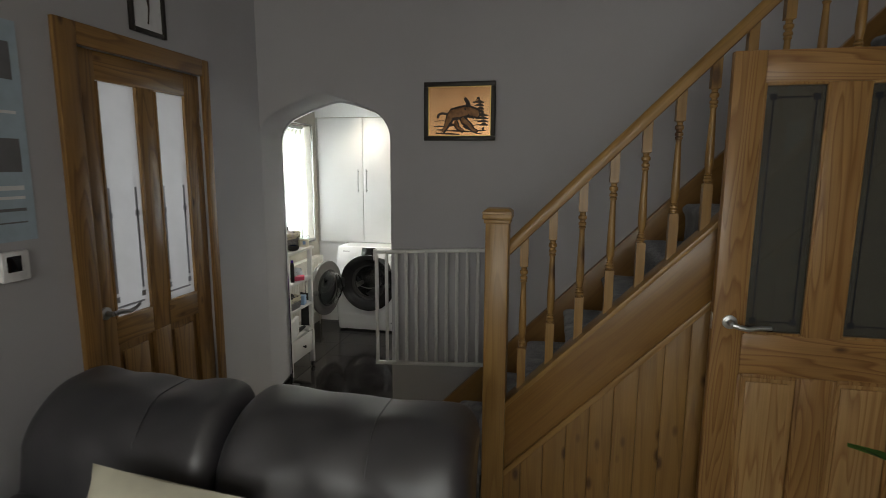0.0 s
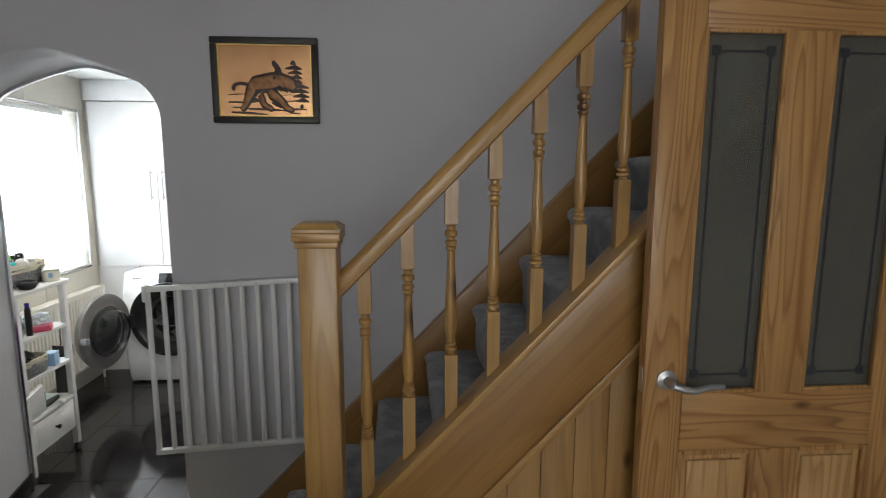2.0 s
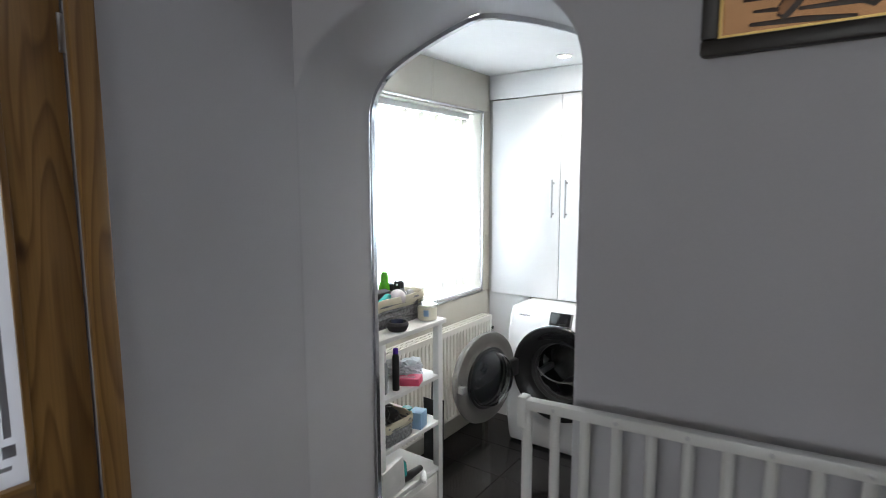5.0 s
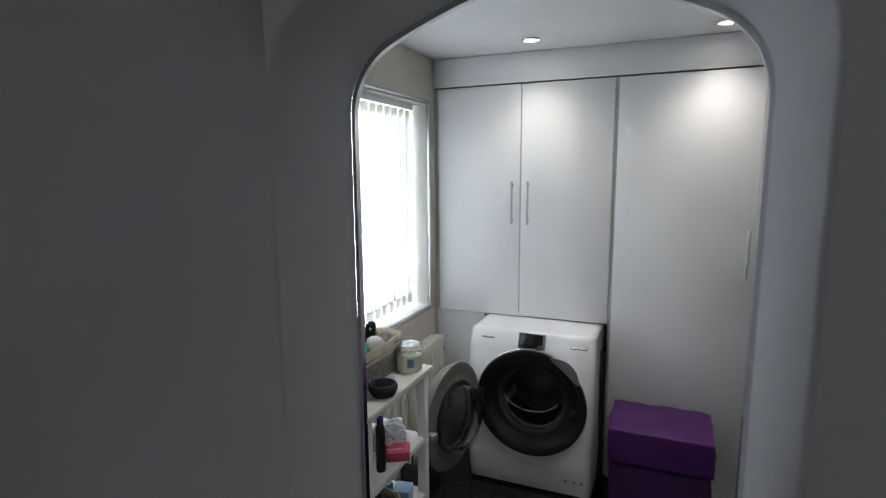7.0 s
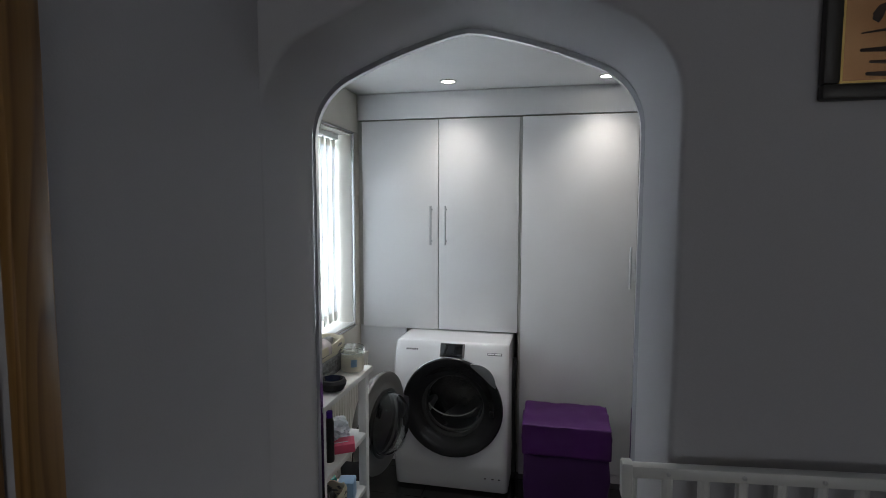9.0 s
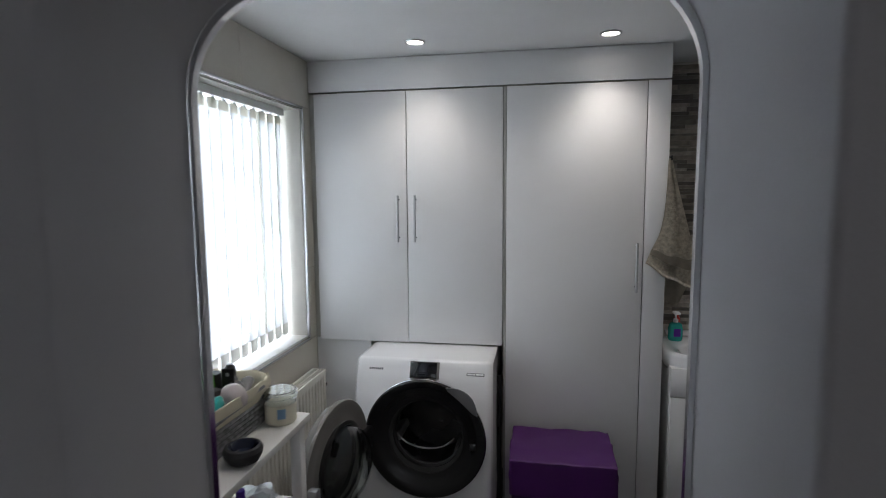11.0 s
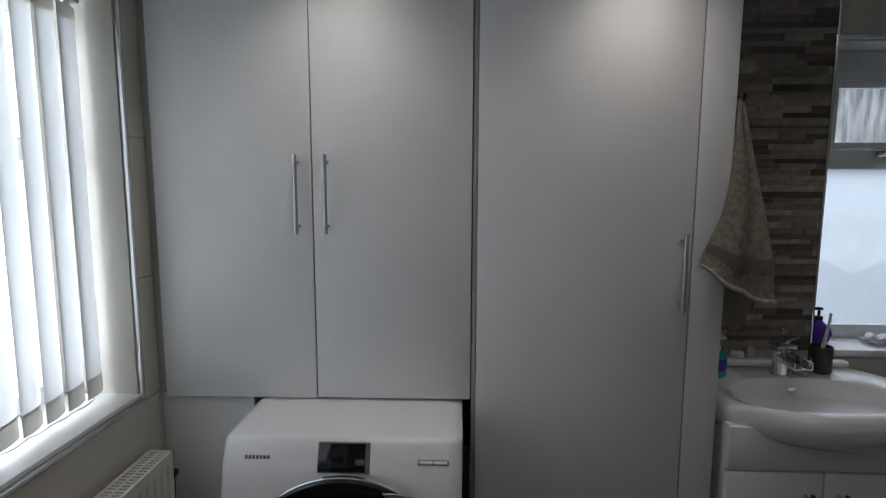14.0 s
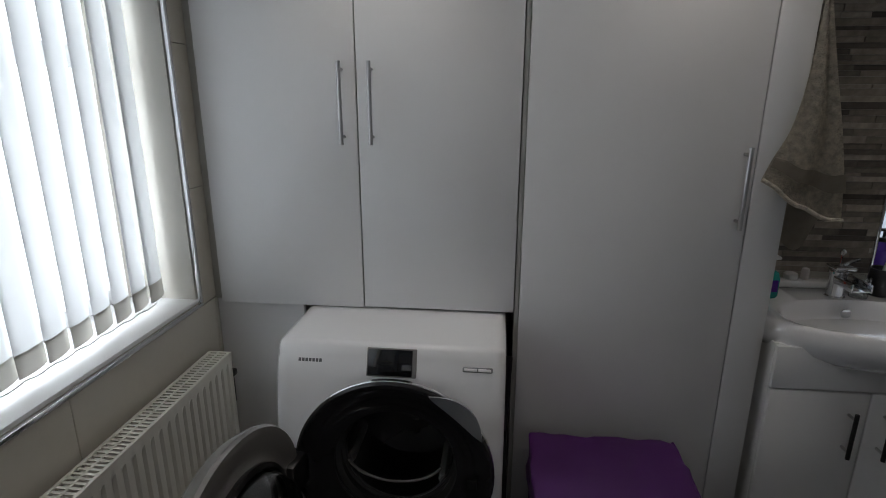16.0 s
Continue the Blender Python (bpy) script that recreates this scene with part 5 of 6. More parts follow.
# ---- vertical blind ----
def blind():
    x, y0, y1 = -0.115, -1.46, -0.10
    v = thing("vertical_blind", (x, (y0 + y1) / 2, 0.9), "white fabric vertical blind half open over the window", "blind")
    rail = box(x - 0.022, x + 0.022, y0, y1 - 0.02, 1.928, 1.961, 0.005)
    part("head_rail", rail, UPVC, v, "slim white head rail")
    a = radians(-9)
    n = 19
    wd = 0.083

    def slat_mesh(z0, z1, name, mat, off):
        def f(u, vv):
            s = (u - 0.5) * wd
            bow = 0.006 * (1 - (2 * u - 1) ** 2)
            return Vector((s * math.sin(a) + bow * math.cos(a) + off, s * math.cos(a) - bow * math.sin(a), z0 + (z1 - z0) * vv))
        return finish(name, sheet(6, 1, f), mat, 60)
    cloth = slat_mesh(0.935, 1.92, "slat", BLIND, 0)
    band = slat_mesh(1.884, 1.921, "top_band", BLIND_TOP, 0.0014)
    hem = slat_mesh(0.888, 0.942, "hem_weight", BLIND_HEM, 0.0016)
    tip = finish("hook", box(-0.004, 0.004, -0.012, 0.012, 1.912, 1.93), UPVC)
    rng = random.Random(5)
    for i in range(n):
        y = y1 - 0.045 - i * 0.0725
        s = attach(new("slat", cloth), v)
        s.location = (x, y, 0)
        s.rotation_euler = (0, 0, rng.uniform(-0.06, 0.06))
        for me, nm in ((hem, "hem_weight"), (tip, "hook"), (band, "top_band")):
            o = new(nm, me)
            o.parent = s
    chain = [(x + 0.02, y1 - 0.08 - i * 0.02, 0.89 - 0.006 * abs(math.sin(i * 0.85))) for i in range(64)]
    part("link_chain", tube(chain, 0.0016, 5), UPVC, v)


blind()


# ---- storage trolley and what stands on it ----
TX0, TX1, TY0, TY1 = 0.13, 0.478, -1.605, -1.212
SHELF = (0.972, 0.735, 0.535, 0.33)


def trolley():
    t = thing("storage_trolley", ((TX0 + TX1) / 2, (TY0 + TY1) / 2, 0), "white wooden shelf trolley with one drawer", "shelf unit")
    for x in (TX0, TX1 - 0.03):
        for y in (TY0, TY1 - 0.03):
            part("post", box(x, x + 0.03, y, y + 0.03, 0.045, SHELF[0] - 0.018, 0.003), TROLLEY, t)
            part("castor", lathe([(0.018, -0.01), (0.022, -0.006), (0.022, 0.006), (0.018, 0.01)], (x + 0.015, y + 0.015, 0.022), "x", 16), BLACK, t, "small black castor")
    part("top_shelf", box(TX0 - 0.012, TX1 + 0.012, TY0 - 0.01, TY1 + 0.012, SHELF[0] - 0.02, SHELF[0], 0.003), TROLLEY, t)
    for z in SHELF[1:]:
        part("shelf", box(TX0 + 0.004, TX1 - 0.002, TY0 + 0.004, TY1 - 0.004, z - 0.018, z, 0.002), TROLLEY, t)
    for z in (0.14,):
        part("drawer_case", box(TX0 + 0.004, TX1 - 0.02, TY0 + 0.02, TY1 - 0.02, z, SHELF[3] - 0.02), TROLLEY, t)
    d = part("drawer_front", box(TX1 - 0.02, TX1 - 0.004, TY0 + 0.034, TY1 - 0.034, 0.145, 0.305, 0.003), TROLLEY, t)
    part("drawer_panel", box(TX1 - 0.006, TX1 - 0.0025, TY0 + 0.06, TY1 - 0.06, 0.17, 0.28, 0.002), TROLLEY, d)
    part("knob", lathe([(0.006, 0), (0.006, 0.012), (0.012, 0.016), (0.012, 0.022), (0.006, 0.026)], (TX1 - 0.003, (TY0 + TY1) / 2, 0.225), "x", 14), BLACK, d, "dark round knob")
    for y in (TY0 + 0.005, TY1 - 0.02):
        part("side_rail", box(TX0 + 0.03, TX1 - 0.03, y, y + 0.014, 0.14, 0.32, 0.002), TROLLEY, t)


trolley()


def wicker_basket(name, x0, x1, y0, y1, z0, h, label, liner=True, flare=0.012):
    k = thing(name, ((x0 + x1) / 2, (y0 + y1) / 2, z0), label, "basket")

    def loop(t, inset, r=0.02):
        n = 40
        pts = []
        for i in range(n):
            a = 2 * math.pi * (i + 0.5) / n
            c, s = math.cos(a), math.sin(a)
            e = 0.32
            pts.append(((x0 + x1) / 2 + (x1 - x0) / 2 * math.copysign(abs(c) ** e, c) * inset, (y0 + y1) / 2 + (y1 - y0) / 2 * math.copysign(abs(s) ** e, s) * inset))
        return pts
    rows = max(5, int(h / 0.012))
    for j in range(rows):
        z = z0 + 0.006 + j * (h - 0.006) / rows
        ins = 0.94 + 0.05 * j / rows
        pts = [(px, py, z + 0.002 * math.sin(i * 1.57 + (j % 2) * math.pi)) for i, (px, py) in enumerate(loop(0, ins))]
        part("strand", tube([(a + 0.0025 * math.sin(i * 1.57 + (j % 2) * math.pi), b + 0.0025 * math.sin(i * 1.57 + (j % 2) * math.pi), c) for i, (a, b, c) in enumerate(pts)], 0.0062, 6, closed=True), WICKER, k)
    part("bottom", box(x0 + 0.02, x1 - 0.02, y0 + 0.02, y1 - 0.02, z0 + 0.001, z0 + 0.01), WICKER, k)
    if liner:
        b = bmesh.new()
        rings = []
        for ins, z in ((1.0, z0 + h * 0.62), (1.035, z0 + h * 0.66), (1.045, z0 + h * 0.9), (1.02, z0 + h * 1.03), (0.97, z0 + h * 1.03), (0.93, z0 + h * 0.9), (0.9, z0 + 0.03)):
            rings.append([b.verts.new((px, py, z + 0.004 * math.sin(i * 2.3))) for i, (px, py) in enumerate(loop(0, ins))])
        for p, q in zip(rings, rings[1:]):
            for i in range(len(p)):
                b.faces.new((p[i], p[(i + 1) % len(p)], q[(i + 1) % len(p)], q[i]))
        b.faces.new(rings[-1])
        part("liner", b, LINER, k, "cream cotton liner folded over the rim", 60)
    return k


ZT = SHELF[0]
wicker_basket("wicker_basket", 0.195, 0.40, -1.602, -1.215, ZT, 0.108, "grey wicker basket with a cream cotton liner")


def bottle(name, x, y, z, profile, mat, label, cap=None, capmat=None, turn=None, squash=1.0):
    k = thing(name, (x, y, z), label, "bottle")
    m = Matrix.Translation((x, y, z)) @ (turn if turn is not None else Matrix()) @ Matrix.Diagonal((1, squash, 1, 1))
    part("body", lathe(profile, seg=24, m=m), mat, k)
    if cap:
        part("cap", lathe(cap, seg=18, m=m), capmat, k)
    return k


ZB = ZT + 0.03
bottle("spray_bottle", 0.275, -1.43, ZB, [(0.024, 0), (0.026, 0.01), (0.026, 0.12), (0.012, 0.15), (0.011, 0.165)], OLIVE, "amber bottle with a black pump", [(0.014, 0.165), (0.014, 0.185), (0.008, 0.19), (0.008, 0.2), (0.013, 0.203), (0.012, 0.225)], BLACK)
bottle("shampoo_bottle", 0.285, -1.355, ZB, [(0.022, 0), (0.024, 0.008), (0.024, 0.09), (0.021, 0.115), (0.016, 0.125)], GREEN, "green plastic bottle in the basket", [(0.017, 0.125), (0.016, 0.15), (0.009, 0.166)], GREEN)
bottle("cream_tube", 0.29, -1.315, ZB, [(0.014, 0), (0.018, 0.02), (0.018, 0.1), (0.012, 0.118)], BLACK, "small dark tube in the basket", turn=pose(0, 0, 0, 10, 0, 30))
bottle("sponge_ball", 0.372, -1.375, ZB + 0.035, [(0.0, 0), (0.02, 0.004), (0.033, 0.02), (0.036, 0.036), (0.03, 0.056), (0.016, 0.068), (0.0, 0.072)], PEARL, "round pearly container in the basket")
bottle("lotion_bottle", 0.385, -1.50, ZB + 0.062, [(0.012, 0), (0.015, 0.01), (0.016, 0.07), (0.008, 0.085)], TEAL, "teal bottle lying in the basket", [(0.008, -0.02), (0.012, -0.018), (0.012, 0.0)], GREEN, turn=pose(0, 0, 0, -72, 0, 12))
k = thing("dark_case", (0.33, -1.47, ZB), "dark grey case lying in the basket", "case")
part("shell", box(-0.022, 0.022, -0.075, 0.075, -0.018, 0.018, 0.005, m=Matrix.Translation((0.325, -1.465, ZB + 0.082)) @ pose(0, 0, 0, 4, 6, -8)), CHARCOAL, k)
bottle("round_tin", 0.335, -1.305, ZB + 0.055, [(0.024, 0), (0.026, 0.006), (0.026, 0.02), (0.022, 0.026)], GREY_PLASTIC, "dark round tin in the basket", turn=pose(0, 0, 0, 35, 0, 20))
bottle("hair_brush", 0.365, -1.31, ZB + 0.06, [(0.008, 0), (0.012, 0.02), (0.016, 0.035), (0.017, 0.05), (0.008, 0.06)], GREY_PLASTIC, "grey brush in the basket", turn=pose(0, 0, 0, -70, 0, 20), squash=0.6)
bottle("pump_bottle", 0.235, -1.53, ZB, [(0.03, 0), (0.032, 0.008), (0.032, 0.1), (0.026, 0.118), (0.012, 0.124)], OLIVE, "amber pump bottle with a black head", [(0.015, 0.124), (0.015, 0.14), (0.006, 0.142), (0.006, 0.16), (0.014, 0.163), (0.012, 0.186)], BLACK)
bottle("roll_on", 0.305, -1.275, ZB + 0.03, [(0.016, 0), (0.018, 0.006), (0.018, 0.05), (0.013, 0.06)], SILVER, "small grey roll-on standing in the basket", [(0.0145, 0.06), (0.0145, 0.082), (0.008, 0.09)], BLACK)
card = thing("price_card", (0.335, -1.33, ZB), "black card label with white marks", "card")
part("card_sheet", box(0.318, 0.352, -1.334, -1.332, ZB + 0.03, ZB + 0.128, 0.0008), BLACK, card)
part("print_bar", box(0.331, 0.339, -1.3355, -1.334, ZB + 0.110, ZB + 0.118), PAPER, card)
part("print_bar", box(0.341, 0.346, -1.3355, -1.334, ZB + 0.05, ZB + 0.095), PAPER_GREY, card)

jar = thing("powder_tub", (0.436, -1.262, ZT), "clear lidded tub of ivory powder", "tub")
part("tub", lathe([(0.036, 0), (0.040, 0.004), (0.041, 0.054), (0.03, 0.057), (0.0, 0.058)], (0.436, -1.262, ZT), seg=36), WAX, jar)
part("rim", lathe([(0.0412, 0.052), (0.0415, 0.07), (0.0405, 0.07), (0.0402, 0.052)], (0.436, -1.262, ZT), seg=36, cap=False), CLEAR, jar)
part("lid", lathe([(0.0435, 0.066), (0.0445, 0.070), (0.0445, 0.082), (0.040, 0.086), (0.0, 0.086), (0.0, 0.083), (0.038, 0.083), (0.0415, 0.08), (0.0415, 0.068)], (0.436, -1.262, ZT), seg=36, cap=False), CLEAR, jar, "clear plastic lid")
lab = sheet(8, 1, lambda u, v: Vector((0.436 + 0.0416 * math.cos(-0.5 - 0.5 * u - 0.3), -1.262 + 0.0416 * math.sin(-0.5 - 0.5 * u - 0.3), ZT + 0.02 + 0.026 * v)), 0.0004)
part("label", lab, BLUE, jar, "pale blue square label")
bowl = thing("pottery_bowl", (0.45, -1.47, ZT), "dark round bowl with a navy glazed inside", "bowl")
part("shell", lathe([(0.02, 0), (0.033, 0.004), (0.041, 0.018), (0.043, 0.028), (0.039, 0.037), (0.033, 0.039)], (0.4555, -1.475, ZT), seg=36, cap=False), CHARCOAL, bowl)
part("glaze", lathe([(0.033, 0.039), (0.029, 0.035), (0.023, 0.02), (0.0, 0.012)], (0.4555, -1.475, ZT), seg=36, cap=False), NAVY, bowl, "navy glazed inside")

# shelf two
z = SHELF[1]
bx = thing("pink_packet", (0.45, -1.36, z), "pink card packet lying on the shelf", "packet")
part("card_box", box(-0.05, 0.05, -0.032, 0.032, 0, 0.03, 0.003, m=Matrix.Translation((0.44, -1.39, z)) @ pose(0, 0, 0, 0, -4, 24)), PINK, bx)
part("print_bar", box(-0.03, 0.03, -0.012, -0.008, 0.0302, 0.0312, m=Matrix.Translation((0.44, -1.39, z)) @ pose(0, 0, 0, 0, -4, 24)), PAPER, bx)


def crumpled(name, cx, cy, cz, r, h, mat, label, seed, category="bag"):
    k = thing(name, (cx, cy, cz), label, category)
    b = bmesh.new()
    bmesh.ops.create_icosphere(b, subdivisions=4, radius=1.0)
    for v in b.verts:
        n = noise.noise(v.co * 1.7 + Vector((seed, 0, 0))) * 0.45 + noise.noise(v.co * 4.5 + Vector((0, seed, 0))) * 0.22
        v.co = Vector((cx + v.co.x * r * (1 + n), cy + v.co.y * r * (1 + n), cz + max(0.0, (v.co.z * (1 + n) + 0.9) * h / 1.9)))
    part("film", b, mat, k, smooth=25)


crumpled("plastic_bag", 0.385, -1.33, z, 0.062, 0.075, FILM, "crumpled clear plastic bag of cotton wool", 3)
crumpled("tissue_pack", 0.30, -1.36, z, 0.05, 0.06, PAPER, "torn white tissue packet", 8, "packet")
bottle("deodorant_can", 0.42, -1.53, z, [(0.022, 0), (0.024, 0.004), (0.024, 0.11), (0.016, 0.125)], SILVER, "tall silver spray can", [(0.018, 0.125), (0.018, 0.16), (0.012, 0.165)], PEARL)
bottle("dark_bottle", 0.44, -1.47, z, [(0.013, 0), (0.014, 0.004), (0.014, 0.13), (0.01, 0.145)], BLACK, "slim black bottle on the shelf", [(0.01, 0.145), (0.01, 0.165)], VIOLET)
bottle("teal_bottle", 0.37, -1.55, z, [(0.024, 0), (0.024, 0.09), (0.012, 0.11)], TEAL, "squat teal bottle on the shelf", [(0.013, 0.11), (0.013, 0.13)], WHITE_P)
# shelf three
z = SHELF[2]
wicker_basket("small_basket", 0.28, 0.47, -1.575, -1.39, z, 0.085, "small grey wicker basket with dark things in it", True)
crumpled("dark_pouch", 0.375, -1.48, z + 0.05, 0.062, 0.07, BLACK, "dark soft pouch in the small basket", 5, "pouch")
bx = thing("pale_blue_box", (0.44, -1.33, z), "pale blue box on the shelf", "box")
part("card_box", box(-0.028, 0.028, -0.03, 0.03, 0, 0.07, 0.003, m=Matrix.Translation((0.44, -1.335, z)) @ pose(0, 0, 0, 0, 0, 12)), BLUE, bx)
bottle("teal_pot", 0.37, -1.32, z, [(0.022, 0), (0.024, 0.05), (0.02, 0.06)], TEAL, "small teal pot on the shelf")
# shelf four
z = SHELF[3]
bx = thing("white_folder", (0.43, -1.53, z), "white packet leaning against the post", "packet")
part("card_box", box(-0.012, 0.012, -0.06, 0.06, 0, 0.15, 0.004, m=Matrix.Translation((0.455, -1.51, z)) @ pose(0, 0, 0, 14, 8, 0)), WHITE_P, bx)
bottle("teal_tube", 0.43, -1.42, z, [(0.012, 0), (0.018, 0.02), (0.02, 0.09), (0.004, 0.12)], TEAL, "teal tube standing on its cap", turn=pose(0, 0, 0, 14, 6, 0))
hair = thing("hair_dryer", (0.42, -1.38, z), "black hair tool lying on the shelf", "hair dryer")
h = tube([(0.44, -1.46, z + 0.02), (0.445, -1.40, z + 0.022), (0.45, -1.33, z + 0.026)], [0.016, 0.018, 0.012], 12)
tube([(0.445, -1.43, z + 0.02), (0.40, -1.40, z + 0.015), (0.36, -1.38, z + 0.013)], [0.012, 0.012, 0.01], 10, bm=h)
part("body", h, BLACK, hair)
bottle("white_tube", 0.455, -1.32, z, [(0.008, 0), (0.012, 0.01), (0.012, 0.1), (0.006, 0.12)], WHITE_P, "white tube on the drawer top", turn=pose(0, 0, 0, 78, 0, 40))
# bag hanging from the trolley
hb = thing("hanging_bag", (0.40, -1.175, 0.3), "dark cloth bag hanging from the trolley", "bag")
part("pouch", pillow(0.40, -1.172, 0.44, 0.10, 0.30, 0.05, pose(0, 0, 0, 0, 0, 12)), CHARCOAL, hb)
part("cord", tube([(0.40, -1.185, 0.58), (0.41, -1.195, 0.68), (0.44, -1.196, 0.76), (0.47, -1.205, 0.735)], 0.003, 6), BLACK, hb)


# ---- laundry bag ----
def laundry_bag():
    x0, x1, y0, y1, zt = 0.985, 1.415, -0.405, -0.075, 0.47
    k = thing("laundry_bag", ((x0 + x1) / 2, (y0 + y1) / 2, 0), "purple fabric laundry hamper with a folded-over lid", "hamper")

    def cloth(x0, x1, y0, y1, z0, z1, seed, sag=0.0038):
        b = bmesh.new()
        bmesh.ops.create_cube(b, size=1.0)
        bmesh.ops.bevel(b, geom=b.edges[:], offset=0.03, segments=3, affect="EDGES", profile=0.5)
        bmesh.ops.subdivide_edges(b, edges=[e for e in b.edges if e.calc_length() > 0.2], cuts=12, use_grid_fill=True)
        for v in b.verts:
            p = Vector(((x0 + x1) / 2 + v.co.x * (x1 - x0), (y0 + y1) / 2 + v.co.y * (y1 - y0), (z0 + z1) / 2 + v.co.z * (z1 - z0)))
            n = noise.noise(p * 9 + Vector((seed, 0, 0))) * sag * 1.6 + noise.noise(Vector((p.x * 26, p.y * 26, p.z * 7))) * sag + sag * 0.9 * max(0.0, math.sin((p.x + p.z * 0.8 + p.y * 0.6) * 42 + seed)) ** 6
            v.co = p + Vector((n * (1 if v.co.x > 0 else -1), n * (1 if v.co.y > 0 else -1), n * 0.9 if v.co.z > 0 else 0))
        return b
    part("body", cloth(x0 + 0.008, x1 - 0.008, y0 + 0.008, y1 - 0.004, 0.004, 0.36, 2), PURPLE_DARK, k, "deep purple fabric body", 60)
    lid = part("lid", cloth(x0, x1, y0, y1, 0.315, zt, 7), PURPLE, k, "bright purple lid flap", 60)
    for p, q in (((x0 + 0.004, y0 + 0.004), (x1 - 0.004, y0 + 0.004)), ((x0 + 0.004, y0 + 0.004), (x0 + 0.004, y1)), ((x1 - 0.004, y0 + 0.004), (x1 - 0.004, y1))):
        part("seam", tube([(p[0] + (q[0] - p[0]) * i / 8, p[1] + (q[1] - p[1]) * i / 8, zt - 0.006 + 0.003 * math.sin(i * 2)) for i in range(9)], 0.004, 6), PURPLE, lid)


laundry_bag()


# ---- vanity unit and basin ----
def vanity():
    x0, x1, y0, y1 = 1.69, 2.257, -0.018, YK - 0.002
    k = thing("vanity_unit", ((x0 + x1) / 2, 0.2, 0), "white two-door vanity unit under the basin", "vanity unit")
    part("body", box(x0, x1, y0 + 0.02, y1, 0.0, 0.768, 0.002), GLOSS_WHITE, k)
    part("fascia", box(x0, x1, y0 + 0.001, y0 + 0.019, 0.633, 0.766, 0.002), GLOSS_WHITE, k)
    mid = 1.972
    for a, b_, hx in ((x0, mid - 0.002, 1.921), (mid + 0.002, x1, 2.019)):
        d = part("door", box(a, b_, y0, y0 + 0.019, 0.09, 0.627, 0.002), GLOSS_WHITE, k)
        bar_handle(d, hx, 0.43, 0.578, y0, BLACK, "slim dark bar handle")
    part("plinth", box(x0, x1, y0 + 0.025, y0 + 0.04, 0, 0.088), GLOSS_WHITE, k)


vanity()


def basin():
    k = thing("wash_basin", (1.985, 0.17, 0.768), "white ceramic bow-fronted wash basin", "basin")
    cx, cy, yb = 2.012, 0.16, YK - 0.003
    n = 72

    def outline(s, drop=0.0):
        pts = []
        for i in range(n):
            a = 2 * math.pi * i / n
            c, sn = math.cos(a), math.sin(a)
            hw = 0.345
            x = hw * math.copysign(abs(c) ** 0.72, c)
            if sn < 0:
                bow = 0.058 * math.cos(min(1.0, abs(x) / 0.27) * math.pi / 2) ** 1.2
                y = -(0.198 * abs(sn) ** 0.4 + bow * abs(sn))
                x *= 1.0
            else:
                y = (yb - cy) * sn ** 0.4
                x *= 1 - 0.17 * min(1, sn * 1.4)
            pts.append((cx + x * s, cy + y * s))
        return pts

    def bowl(s):
        pts = []
        for i in range(n):
            a = 2 * math.pi * i / n
            c, sn = math.cos(a), math.sin(a)
            pts.append((cx + 0.265 * s * math.copysign(abs(c) ** 0.85, c), 0.075 + (0.115 if sn < 0 else 0.155) * s * math.copysign(abs(sn) ** 0.85, sn)))
        return pts
    b = bmesh.new()
    layers = [(outline(0.5), 0.69), (outline(0.7), 0.698), (outline(0.84), 0.714), (outline(0.94), 0.738), (outline(0.99), 0.764), (outline(1.005), 0.788), (outline(0.99), 0.812), (outline(0.965), 0.824), (outline(0.94), 0.828), (bowl(1.05), 0.826), (bowl(1.0), 0.815),
              (bowl(0.94), 0.78), (bowl(0.82), 0.735), (bowl(0.55), 0.708), (bowl(0.25), 0.70), (bowl(0.08), 0.697)]
    rings = [[b.verts.new((x, y, z)) for x, y in pts] for pts, z in layers]
    for p, q in zip(rings, rings[1:]):
        for i in range(n):
            b.faces.new((p[i], p[(i + 1) % n], q[(i + 1) % n], q[i]))
    b.faces.new(rings[-1]), b.faces.new(rings[0][::-1])
    part("bowl", b, CERAMIC, k, "glossy white bowl", 50)
    part("back_ledge", box(cx - 0.268, cx + 0.268, YK - 0.06, YK - 0.003, 0.824, 0.85, 0.010, 3), CERAMIC, k)
    part("overflow", lathe([(0.016, 0), (0.016, 0.004), (0.009, 0.006)], (cx - 0.005, 0.222, 0.785), "-y", 20), CHROME, k, "round chrome overflow")
    part("waste", lathe([(0.03, 0), (0.03, 0.004), (0.01, 0.006)], (cx, 0.08, 0.698), seg=24), CHROME, k)


basin()


